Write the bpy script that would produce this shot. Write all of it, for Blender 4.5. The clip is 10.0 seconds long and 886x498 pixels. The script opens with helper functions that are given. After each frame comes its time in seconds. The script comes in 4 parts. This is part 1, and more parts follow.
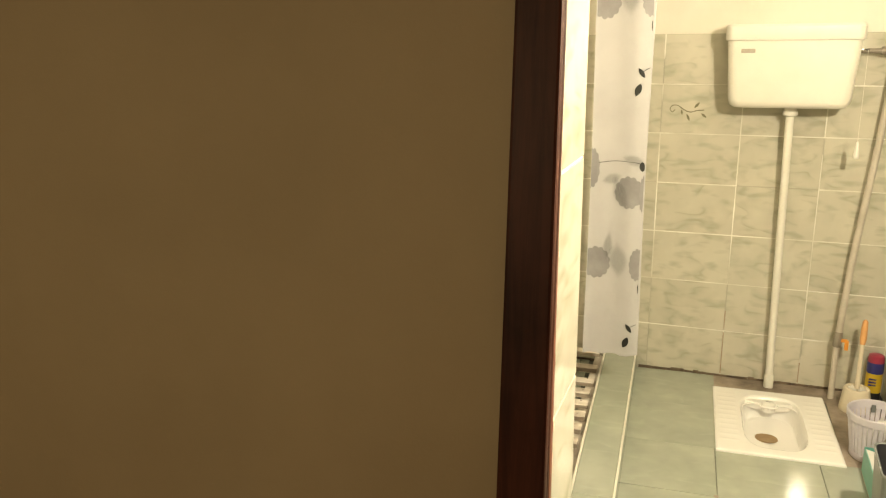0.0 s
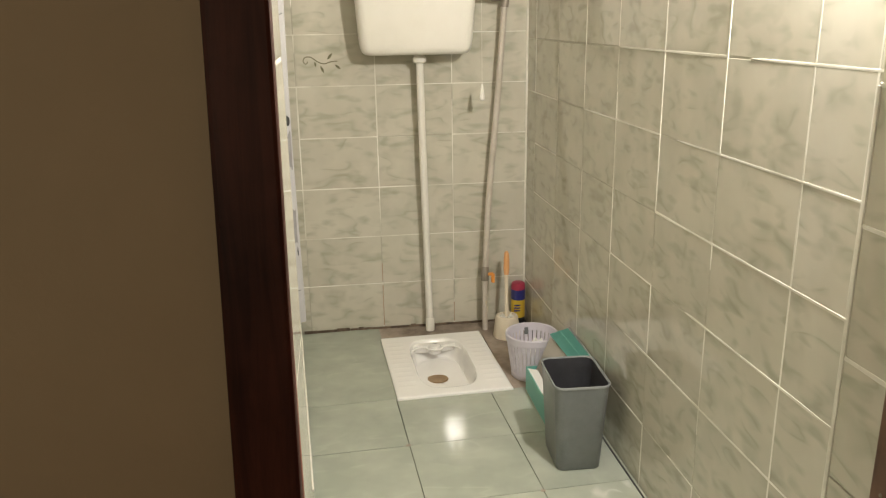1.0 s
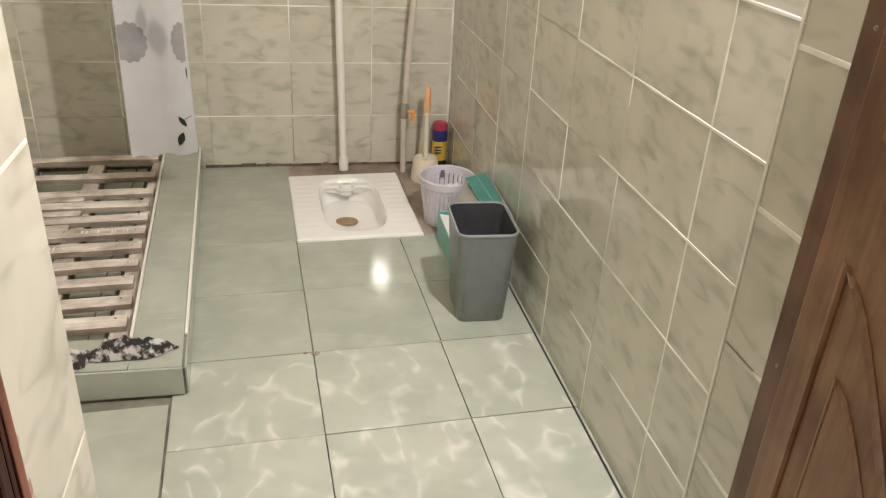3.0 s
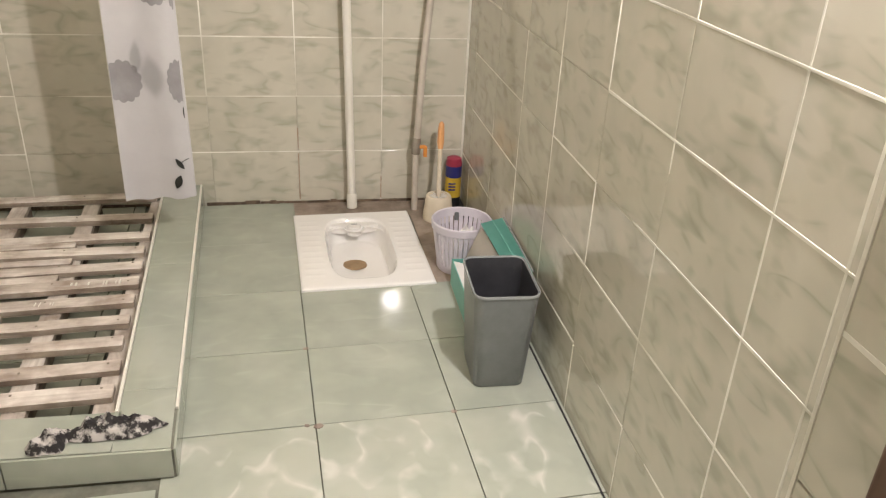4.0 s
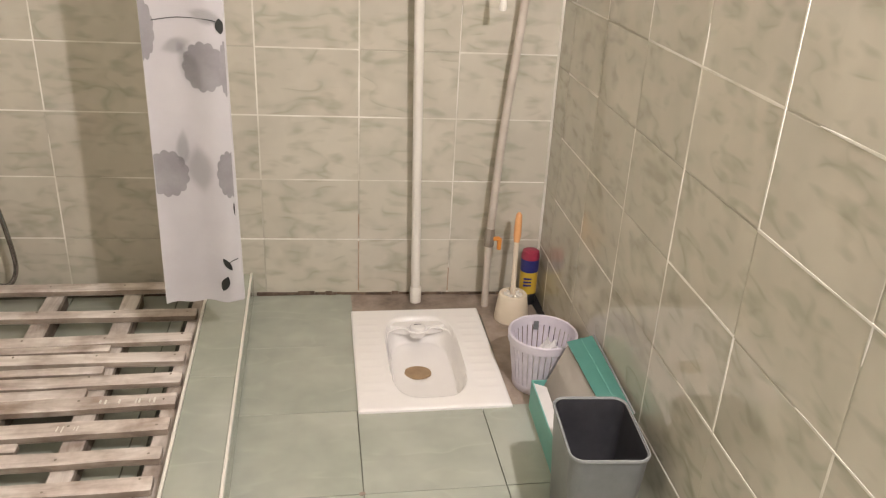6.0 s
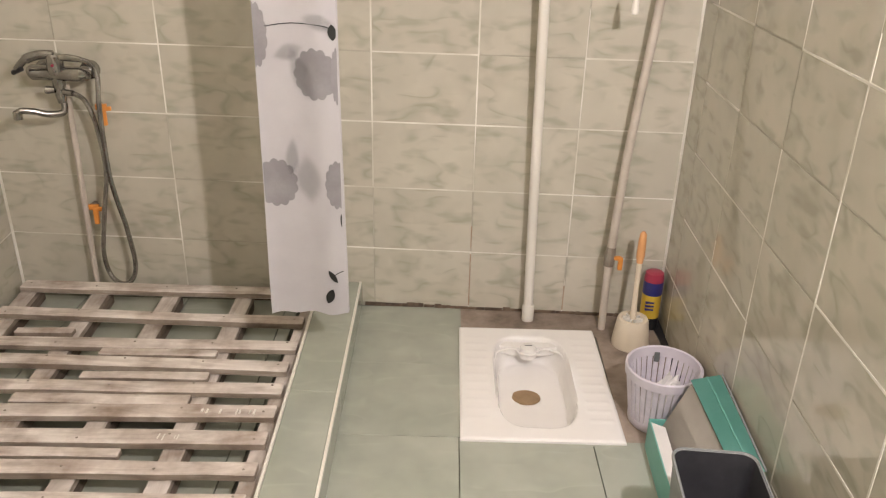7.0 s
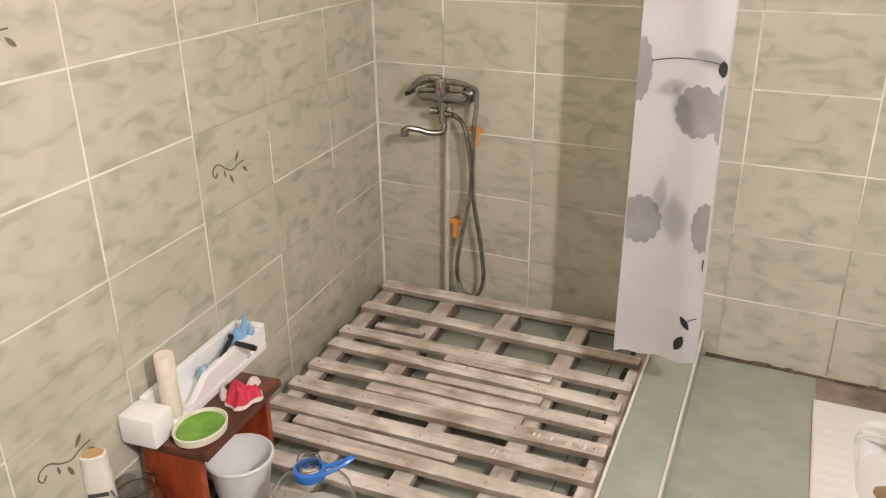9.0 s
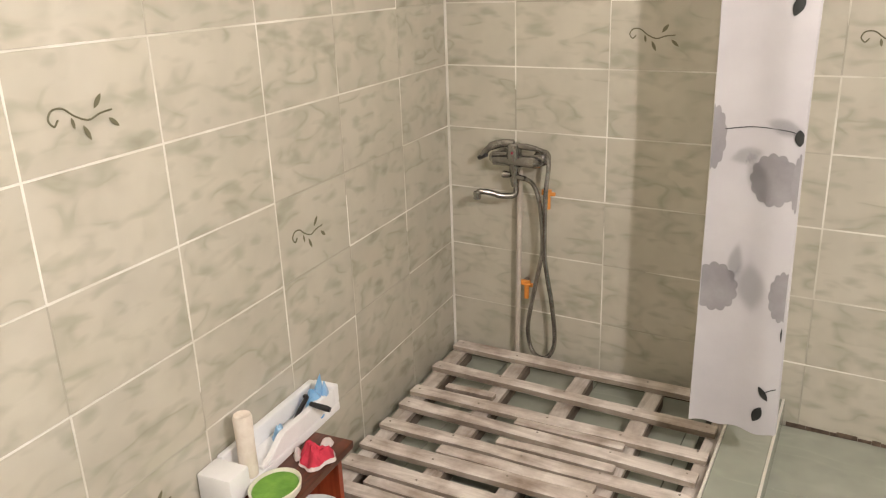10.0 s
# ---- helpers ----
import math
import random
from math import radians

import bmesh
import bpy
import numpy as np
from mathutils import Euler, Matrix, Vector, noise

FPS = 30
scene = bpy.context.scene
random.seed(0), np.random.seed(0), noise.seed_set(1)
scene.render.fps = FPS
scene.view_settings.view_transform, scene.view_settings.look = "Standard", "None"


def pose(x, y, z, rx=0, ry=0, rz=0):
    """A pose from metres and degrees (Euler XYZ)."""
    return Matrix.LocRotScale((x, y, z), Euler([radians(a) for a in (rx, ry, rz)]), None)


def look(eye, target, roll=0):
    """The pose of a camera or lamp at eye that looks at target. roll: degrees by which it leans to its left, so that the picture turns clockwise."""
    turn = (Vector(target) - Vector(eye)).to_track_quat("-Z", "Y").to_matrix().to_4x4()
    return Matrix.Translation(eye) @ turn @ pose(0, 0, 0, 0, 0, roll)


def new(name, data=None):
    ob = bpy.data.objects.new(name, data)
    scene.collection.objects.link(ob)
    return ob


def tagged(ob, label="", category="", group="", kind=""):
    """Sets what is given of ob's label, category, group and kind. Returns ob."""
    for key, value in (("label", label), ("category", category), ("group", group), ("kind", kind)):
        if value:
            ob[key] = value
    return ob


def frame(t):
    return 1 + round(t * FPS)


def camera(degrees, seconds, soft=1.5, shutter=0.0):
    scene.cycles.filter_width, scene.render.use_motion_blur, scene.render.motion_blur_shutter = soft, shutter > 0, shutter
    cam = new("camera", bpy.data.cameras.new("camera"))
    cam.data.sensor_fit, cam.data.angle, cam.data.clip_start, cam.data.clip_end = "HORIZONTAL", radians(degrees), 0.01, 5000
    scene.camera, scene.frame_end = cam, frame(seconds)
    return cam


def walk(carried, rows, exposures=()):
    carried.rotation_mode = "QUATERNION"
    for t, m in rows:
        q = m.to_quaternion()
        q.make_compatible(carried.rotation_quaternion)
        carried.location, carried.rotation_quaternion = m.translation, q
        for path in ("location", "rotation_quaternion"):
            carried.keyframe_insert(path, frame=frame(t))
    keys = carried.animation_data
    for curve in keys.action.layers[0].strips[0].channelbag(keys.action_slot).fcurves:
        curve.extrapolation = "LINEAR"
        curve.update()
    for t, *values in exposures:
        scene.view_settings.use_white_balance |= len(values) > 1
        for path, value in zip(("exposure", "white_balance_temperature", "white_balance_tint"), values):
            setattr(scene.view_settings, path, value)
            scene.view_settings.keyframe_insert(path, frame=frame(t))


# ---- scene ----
cam = camera(58.3, 10.0, soft=1.2)
PATH = [
    (0, (-0.647, -3.337, 1.371), (-1.303, -1.516, 0.871), -0.4),
    (0.5, (-0.713, -3.237, 1.299), (-0.858, -1.309, 0.789), -1.2),
    (1, (-0.771, -3.158, 1.268), (-0.5175, -1.256, 0.707), -0.9),
    (1.5, (-0.722, -3.099, 1.209), (-0.276, -1.257, 0.573), 0.4),
    (2, (-0.652, -3.048, 1.159), (-0.189, -1.273, 0.361), 1.0),
    (2.5, (-0.62, -3.018, 1.137), (-0.188, -1.287, 0.232), 3.0),
    (2.7, (-0.614, -3.008, 1.145), (-0.223, -1.273, 0.231), 2.9),
    (3.8, (-0.589, -2.83, 1.191), (-0.253, -1.074, 0.296), 3.3),
    (4, (-0.581, -2.775, 1.2), (-0.248, -1.019, 0.304), 2.9),
    (4.5, (-0.582, -2.679, 1.234), (-0.242, -0.913, 0.358), 1.4),
    (5, (-0.608, -2.639, 1.241), (-0.267, -0.868, 0.376), 1.3),
    (5.2, (-0.624, -2.608, 1.25), (-0.289, -0.829, 0.398), 1.4),
    (6.3, (-0.59, -2.329, 1.25), (-0.436, -0.51, 0.434), 3.0),
    (6.5, (-0.576, -2.296, 1.251), (-0.465, -0.476, 0.43), 2.7),
    (7, (-0.582, -2.266, 1.251), (-0.671, -0.451, 0.416), 1.4),
    (7.5, (-0.621, -2.264, 1.222), (-1.018, -0.485, 0.399), -0.3),
    (8, (-0.67, -2.256, 1.215), (-1.288, -0.545, 0.384), -0.2),
    (8.5, (-0.682, -2.248, 1.223), (-1.406, -0.579, 0.392), -0.6),
    (9, (-0.69, -2.252, 1.253), (-1.53, -0.611, 0.478), -0.8),
    (9.5, (-0.7, -2.268, 1.266), (-1.679, -0.677, 0.551), -1.9),
    (10, (-0.688, -2.265, 1.293), (-1.701, -0.668, 0.642), -2.1),
]
walk(cam, [(t, look(eye, target, roll)) for t, eye, target, roll in PATH],
     [(0, 0.22, 9200, -7), (0.3, 0.0, 8000, -9), (0.5, -0.12, 7600, -6), (1, -0.2, 6800, -2), (2, -0.06, 6600, 0), (2.5, -0.1, 6550, 1), (4.5, 0.05, 6500, 7), (6.5, 0.0, 6550, 10), (8, 0.05, 6550, 9), (10, 0.02, 6550, 8)])


# ---- light ----
world = bpy.data.worlds.new("world")
scene.world = world
world.use_nodes = True
world.node_tree.nodes["Background"].inputs["Color"].default_value = (1.0, 0.9, 0.78, 1)
world.node_tree.nodes["Background"].inputs["Strength"].default_value = 0.02


def bulb(name, at, watts, radius, colour):
    data = bpy.data.lights.new(name, "POINT")
    data.energy, data.shadow_soft_size, data.color = watts, radius, colour
    ob = new(name, data)
    ob.location = at
    return ob


bulb("wall_lamp_light", (-0.012, -2.05, 1.68), 97, 0.03, (1.0, 0.91, 0.92))
# unseen fill light, added at chest height to brighten the corridor wall
bulb("corridor_light", (-1.4, -3.9, 1.15), 16.5, 0.08, (0.95, 0.87, 0.72))


# ---- materials ----
def material(name, colour, rough=0.5, metal=0.0, spec=0.5):
    m = bpy.data.materials.new(name)
    m.use_nodes = True
    b = m.node_tree.nodes["Principled BSDF"]
    b.inputs["Base Color"].default_value = (*colour, 1)
    b.inputs["Roughness"].default_value = rough
    b.inputs["Metallic"].default_value = metal
    b.inputs["Specular IOR Level"].default_value = spec
    return m


def node(m, kind, **sets):
    n = m.node_tree.nodes.new(kind)
    for key, value in sets.items():
        n.inputs[key.replace("_", " ")].default_value = value
    return n


def wire(m, a, out, b, inp):
    m.node_tree.links.new(a.outputs[out], b.inputs[inp])


def ramp(m, stops):
    n = m.node_tree.nodes.new("ShaderNodeValToRGB")
    els = n.color_ramp.elements
    while len(els) < len(stops):
        els.new(0.5)
    for e, (p, c) in zip(els, stops):
        e.position, e.color = p, (*c, 1)
    return n


def shader(m):
    return m.node_tree.nodes["Principled BSDF"]


def coords(m, scale=(1, 1, 1), turn=(0, 0, 0), scatter=True):
    """Object coordinates, shifted at random from object to object."""
    tc = m.node_tree.nodes.new("ShaderNodeTexCoord")
    mp = m.node_tree.nodes.new("ShaderNodeMapping")
    mp.inputs["Scale"].default_value = scale
    mp.inputs["Rotation"].default_value = turn
    wire(m, tc, "Object", mp, "Vector")
    if scatter:
        info = m.node_tree.nodes.new("ShaderNodeObjectInfo")
        mul = m.node_tree.nodes.new("ShaderNodeMath")
        mul.operation = "MULTIPLY"
        mul.inputs[1].default_value = 37.0
        wire(m, info, "Random", mul, 0)
        wire(m, mul, 0, mp, "Location")
    return mp


def noise_tex(m, vec, scale, detail=4.0, rough=0.55, distort=0.0):
    n = node(m, "ShaderNodeTexNoise", Scale=scale, Detail=detail, Roughness=rough, Distortion=distort)
    wire(m, vec, "Vector", n, "Vector")
    return n


def mixed(m, fac, out, a, b, mode="MIX"):
    n = m.node_tree.nodes.new("ShaderNodeMix")
    n.data_type, n.blend_type = "RGBA", mode
    if fac is None:
        n.inputs[0].default_value = out
    else:
        wire(m, fac, out, n, 0)
    for value, k in ((a, 6), (b, 7)):
        if isinstance(value, tuple):
            n.inputs[k].default_value = (*value, 1)
        else:
            wire(m, value[0] if isinstance(value, list) else value, value[1] if isinstance(value, list) else "Color", n, k)
    return n


def bumped(m, tex, out, strength, distance):
    n = node(m, "ShaderNodeBump", Strength=strength, Distance=distance)
    wire(m, tex, out, n, "Height")
    wire(m, n, "Normal", shader(m), "Normal")


def speckled(name, a, b, scale, rough=0.5, metal=0.0, bump=0.0, stretch=(1, 1, 1), fine=None, distance=0.002, spec=0.5):
    m = material(name, a, rough, metal, spec)
    mp = coords(m, stretch)
    n = noise_tex(m, mp, scale, 5.0, 0.6)
    r = ramp(m, ((0.35, a), (0.68, b)))
    wire(m, n, "Fac", r, "Fac")
    wire(m, r, "Color", shader(m), "Base Color")
    if bump:
        f = noise_tex(m, mp, fine or scale * 6, 4.0, 0.6)
        bumped(m, f, "Fac", bump, distance)
    return m


def marble(name, base, pale, vein, size, width, amount, rough, soft=0.10, patch=24.0, squeeze=(0.6, 1.5), smudge=0.0, turn=0.45):
    """Glazed tile: cloudy ground with sweeping brushed veins, feathered to one side, and soft smudges."""
    m = material(name, base, rough, spec=0.5)
    mp = coords(m)
    cloud = noise_tex(m, mp, 6.0, 3.0)
    ground = ramp(m, ((0.35, base), (0.65, pale)))
    wire(m, cloud, "Fac", ground, "Fac")
    mp2 = coords(m, (squeeze[0], squeeze[1], 1.0), (0, 0, turn))
    line = noise_tex(m, mp2, size, 0.9, 0.4, 0.45)
    mask = ramp(m, ((0.5 - soft, (0, 0, 0)), (0.5 - 0.025, (0.5, 0.5, 0.5)), (0.5, (0.85, 0.85, 0.85)), (0.5 + width, (0, 0, 0))))
    mask.color_ramp.interpolation = "B_SPLINE"
    wire(m, line, "Fac", mask, "Fac")
    fade = noise_tex(m, mp, patch, 1.5)
    rf = ramp(m, ((0.42, (0, 0, 0)), (0.62, (amount, amount, amount))))
    wire(m, fade, "Fac", rf, "Fac")
    both = mixed(m, None, 1.0, [mask, "Color"], [rf, "Color"], "MULTIPLY")
    col = mixed(m, both, 2, ground, vein)
    if smudge:
        blot = noise_tex(m, mp2, size * 1.7, 1.5, 0.5, 0.2)
        rs = ramp(m, ((0.56, (0, 0, 0)), (0.74, (smudge, smudge, smudge))))
        wire(m, blot, "Fac", rs, "Fac")
        col = mixed(m, rs, "Color", [col, 2], vein)
    wire(m, col, 2, shader(m), "Base Color")
    bumped(m, noise_tex(m, mp, 9.0, 2.0), "Fac", 0.10, 0.002)
    shader(m).inputs["IOR"].default_value = 1.62
    return m


M_TILE = marble("wall_tile_glaze", (0.53, 0.505, 0.42), (0.595, 0.565, 0.473), (0.305, 0.30, 0.218), 9.0, 0.055, 0.80, 0.065, 0.16, 13.0, (0.7, 1.75), 0.52, 0.5)
M_FLOORG = marble("green_floor_glaze", (0.335, 0.362, 0.302), (0.41, 0.43, 0.365), (0.50, 0.52, 0.44), 7.0, 0.03, 0.40, 0.09, 0.10, 11.0)
M_FLOORW = marble("wavy_floor_glaze", (0.365, 0.39, 0.325), (0.425, 0.44, 0.37), (0.70, 0.70, 0.64), 7.5, 0.045, 0.85, 0.08, 0.10, 15.0, (1.5, 0.8))
M_GROUT = speckled("pale_grout", (0.86, 0.84, 0.78), (0.54, 0.52, 0.43), 4.0, 0.8, bump=0.2)
M_OLDGROUT = speckled("dirty_wall_grout", (0.48, 0.46, 0.38), (0.36, 0.34, 0.27), 4.0, 0.85, bump=0.2)
M_DARKGROUT = speckled("dirty_floor_grout", (0.07, 0.07, 0.055), (0.24, 0.24, 0.19), 9.0, 0.85, bump=0.2)
M_PAINT = speckled("white_wall_paint", (0.78, 0.75, 0.67), (0.72, 0.68, 0.59), 3.0, 0.75, bump=0.15, fine=60, distance=0.0008)
M_CEIL = speckled("ceiling_whitewash", (0.78, 0.76, 0.70), (0.72, 0.70, 0.63), 2.0, 0.85, bump=0.1, fine=40)
M_TAN = speckled("brown_wallpaper", (0.31, 0.225, 0.145), (0.265, 0.19, 0.12), 2.2, 0.75, bump=0.35, fine=180, distance=0.0008)
M_CEMENT = speckled("wet_cement", (0.37, 0.30, 0.245), (0.15, 0.115, 0.09), 9.0, 0.5, bump=0.5, fine=45, distance=0.004)
M_DIRT = speckled("dark_crumbled_grout", (0.07, 0.05, 0.035), (0.22, 0.16, 0.11), 30.0, 0.9, bump=0.8, fine=120, distance=0.003)
M_RUST = speckled("rusty_stain", (0.36, 0.25, 0.17), (0.47, 0.38, 0.29), 25.0, 0.8, bump=0.4)
M_PORC = speckled("white_porcelain", (0.85, 0.83, 0.80), (0.90, 0.885, 0.86), 5.0, 0.06)
M_WATER = speckled("murky_water", (0.36, 0.24, 0.13), (0.28, 0.18, 0.09), 30.0, 0.3)
M_PLASTIC = speckled("white_plastic", (0.82, 0.79, 0.72), (0.76, 0.73, 0.65), 4.0, 0.28)
M_CREAM = speckled("cream_plastic", (0.75, 0.66, 0.52), (0.66, 0.57, 0.43), 7.0, 0.4)
M_LILAC = speckled("pale_lilac_plastic", (0.66, 0.62, 0.68), (0.58, 0.54, 0.60), 6.0, 0.35)
M_GREYBIN = speckled("grey_bin_plastic", (0.155, 0.165, 0.165), (0.19, 0.20, 0.20), 20.0, 0.34, bump=0.15, fine=220, distance=0.0006)
M_RIM = material("grey_rim", (0.27, 0.28, 0.28), 0.20)
M_DARKIN = speckled("dark_inner_plastic", (0.035, 0.035, 0.04), (0.06, 0.06, 0.065), 12.0, 0.35)
M_TEAL = speckled("teal_board", (0.19, 0.49, 0.42), (0.15, 0.43, 0.36), 6.0, 0.45)
M_BOARD = speckled("grey_card_inside", (0.50, 0.46, 0.41), (0.58, 0.54, 0.49), 5.0, 0.8)
M_PAPER = speckled("white_paper", (0.78, 0.76, 0.74), (0.70, 0.68, 0.66), 9.0, 0.85)
M_ORANGE = speckled("orange_plastic", (0.80, 0.33, 0.07), (0.70, 0.27, 0.05), 12.0, 0.35)
M_PALEORANGE = speckled("faded_orange_plastic", (0.78, 0.42, 0.19), (0.70, 0.34, 0.13), 10.0, 0.4)
M_RED = material("red_cap", (0.34, 0.035, 0.07), 0.3)
M_BLUE = material("dark_blue_paint", (0.025, 0.03, 0.17), 0.3)
M_YELLOW = speckled("yellow_can_print", (0.72, 0.50, 0.06), (0.62, 0.42, 0.05), 10.0, 0.32, metal=0.2)
M_BLACK = material("black_plastic", (0.015, 0.015, 0.017), 0.35)
M_CHROME = speckled("worn_chrome", (0.46, 0.45, 0.43), (0.25, 0.24, 0.225), 18.0, 0.20, metal=1.0)
M_PIPE = speckled("grey_painted_pipe", (0.60, 0.54, 0.47), (0.48, 0.43, 0.36), 12.0, 0.45)
M_TAPE = speckled("grey_valve_metal", (0.33, 0.29, 0.24), (0.25, 0.21, 0.17), 22.0, 0.5, metal=0.4)
M_CURTAIN = speckled("white_shower_vinyl", (0.54, 0.53, 0.54), (0.485, 0.475, 0.49), 6.0, 0.4)
M_PRINT = speckled("grey_flower_print", (0.25, 0.24, 0.25), (0.32, 0.31, 0.32), 16.0, 0.45)
M_SOFTPRINT = material("faint_leaf_print", (0.19, 0.185, 0.195), 0.45)
_at = node(M_SOFTPRINT, "ShaderNodeAttribute")
_at.attribute_name = "ink"
wire(M_SOFTPRINT, _at, "Fac", shader(M_SOFTPRINT), "Alpha")
M_INK = material("black_leaf_print", (0.02, 0.022, 0.02), 0.45)
M_VINE = material("grey_green_vine_print", (0.17, 0.16, 0.10), 0.25)
M_FOAM = speckled("white_foam", (0.93, 0.93, 0.93), (0.89, 0.89, 0.89), 25.0, 0.7, bump=0.25, fine=200, distance=0.0006)
M_LOOFAH = speckled("beige_loofah_fibre", (0.86, 0.78, 0.69), (0.76, 0.67, 0.57), 40.0, 0.9, bump=0.8, fine=160, distance=0.002)
M_GREEN = speckled("bright_green_soap", (0.10, 0.27, 0.025), (0.20, 0.42, 0.06), 22.0, 0.4, bump=0.4)
M_DISH = speckled("off_white_dish", (0.80, 0.78, 0.66), (0.72, 0.70, 0.58), 9.0, 0.35)
M_TUB = speckled("white_tub_plastic", (0.80, 0.81, 0.82), (0.74, 0.75, 0.76), 6.0, 0.35)
M_CLOTHRED = speckled("red_cloth", (0.62, 0.04, 0.08), (0.50, 0.03, 0.06), 30.0, 0.9, bump=0.6, fine=300, distance=0.001)
M_CLOTHWHITE = speckled("white_cloth_edge", (0.75, 0.70, 0.66), (0.55, 0.48, 0.45), 30.0, 0.9)
M_BLUEFILM = speckled("light_blue_film", (0.18, 0.42, 0.70), (0.40, 0.60, 0.80), 22.0, 0.3)
M_CAPBLUE = material("blue_cap_plastic", (0.03, 0.16, 0.55), 0.3)
M_TANCAP = material("tan_cap", (0.60, 0.38, 0.17), 0.35)
M_LABELINK = material("dark_label_print", (0.06, 0.06, 0.07), 0.5)
M_GOLD = material("gold_label_print", (0.55, 0.36, 0.08), 0.4)


def clear(name, tint, rough, ior):
    m = material(name, tint, rough)
    shader(m).inputs["Transmission Weight"].default_value = 1.0
    shader(m).inputs["IOR"].default_value = ior
    return m


M_PET = clear("clear_bottle_plastic", (0.97, 0.985, 0.985), 0.06, 1.25)
M_GLASS = clear("clear_jar_glass", (0.92, 0.95, 0.935), 0.03, 1.42)


def wood(name, dark, light, rough, stretch, ring=14.0, bump=0.3):
    m = material(name, dark, rough)
    mp = coords(m, stretch)
    grain = noise_tex(m, mp, ring, 6.0, 0.65, 0.8)
    r = ramp(m, ((0.34, dark), (0.62, light)))
    wire(m, grain, "Fac", r, "Fac")
    mp2 = coords(m)
    blot = noise_tex(m, mp2, 9.0, 4.0)
    rb = ramp(m, ((0.30, (0.50, 0.44, 0.395)), (0.60, (1, 1, 1))))
    wire(m, blot, "Fac", rb, "Fac")
    c = mixed(m, None, 1.0, [r, "Color"], [rb, "Color"], "MULTIPLY")
    wire(m, c, 2, shader(m), "Base Color")
    bumped(m, grain, "Fac", bump, 0.0015)
    return m


M_SLAT = wood("weathered_grey_wood", (0.54, 0.475, 0.415), (0.82, 0.76, 0.70), 0.78, (0.7, 5.0, 5.0), 5.5, 0.6)
# bearers: a slightly darker grey wood than the slats
M_UNDER = wood("bearer_grey_wood", (0.50, 0.45, 0.40), (0.75, 0.70, 0.65), 0.8, (0.7, 5.0, 5.0), 5.5, 0.6)
M_GAPSHADE = wood("shaded_gap_wood", (0.10, 0.075, 0.055), (0.24, 0.19, 0.15), 0.85, (0.7, 5.0, 5.0), 5.5, 0.6)
M_SIDESHADE = wood("shaded_slat_side", (0.25, 0.20, 0.155), (0.46, 0.40, 0.335), 0.85, (0.7, 5.0, 5.0), 5.5, 0.6)
M_STOOL = wood("red_brown_varnish", (0.25, 0.036, 0.013), (0.40, 0.076, 0.027), 0.28, (5.0, 5.0, 0.7), 8.0, 0.1)
M_STOOLTOP = wood("worn_brown_top", (0.055, 0.022, 0.012), (0.17, 0.05, 0.025), 0.35, (6.0, 0.8, 6.0), 8.0, 0.25)
M_DOOR = wood("brown_laminate_door", (0.205, 0.105, 0.052), (0.30, 0.168, 0.090), 0.40, (9.0, 9.0, 0.5), 6.0, 0.05)
M_JAMB = wood("dark_mahogany_frame", (0.030, 0.008, 0.006), (0.060, 0.017, 0.011), 0.5, (9.0, 9.0, 0.6), 7.0, 0.1)
shader(M_JAMB).inputs["Specular IOR Level"].default_value = 0.15
M_STRIP = wood("worn_reddish_strip", (0.14, 0.04, 0.022), (0.26, 0.085, 0.045), 0.5, (9.0, 9.0, 0.8), 7.0, 0.2)
M_POST = wood("brown_frame_edge", (0.13, 0.06, 0.034), (0.17, 0.085, 0.05), 0.45, (9.0, 9.0, 0.6), 7.0, 0.1)
M_RAW = speckled("chipped_raw_wood", (0.26, 0.14, 0.09), (0.60, 0.52, 0.43), 30.0, 0.85, bump=0.7, fine=120)


# ---- mesh helpers ----
def mesh_of(name, bm, mats, smooth=False):
    me = bpy.data.meshes.new(name)
    bmesh.ops.recalc_face_normals(bm, faces=bm.faces)
    bm.to_mesh(me)
    bm.free()
    for m in mats if isinstance(mats, (list, tuple)) else [mats]:
        me.materials.append(m)
    if smooth:
        for p in me.polygons:
            p.use_smooth = True
        me.set_sharp_from_angle(angle=radians(38))
    return me


def part(name, bm, mat, parent=None, label="", smooth=False):
    ob = new(name, mesh_of(name, bm, mat, smooth))
    ob.parent = parent
    if label:
        ob["label"] = label
    return ob


def thing(name, at, label, category, group="", rz=0.0, kind=""):
    ob = new(name)
    ob.matrix_basis = pose(*at, 0, 0, rz)
    return tagged(ob, label, category, group, kind)


def structure(name, bm, mat, label, category):
    return tagged(part(name, bm, mat), label, category, "", "structure")


def box(x0, x1, y0, y1, z0, z1, bevel=0.0, bm=None):
    bm = bm or bmesh.new()
    made = bmesh.ops.create_cube(bm, size=1.0)["verts"]
    for v in made:
        v.co = Vector((x0 + (v.co.x + 0.5) * (x1 - x0), y0 + (v.co.y + 0.5) * (y1 - y0), z0 + (v.co.z + 0.5) * (z1 - z0)))
    if bevel:
        edges = list({e for v in made for e in v.link_edges})
        bmesh.ops.bevel(bm, geom=edges, offset=bevel, segments=2, affect="EDGES", profile=0.6)
    return bm


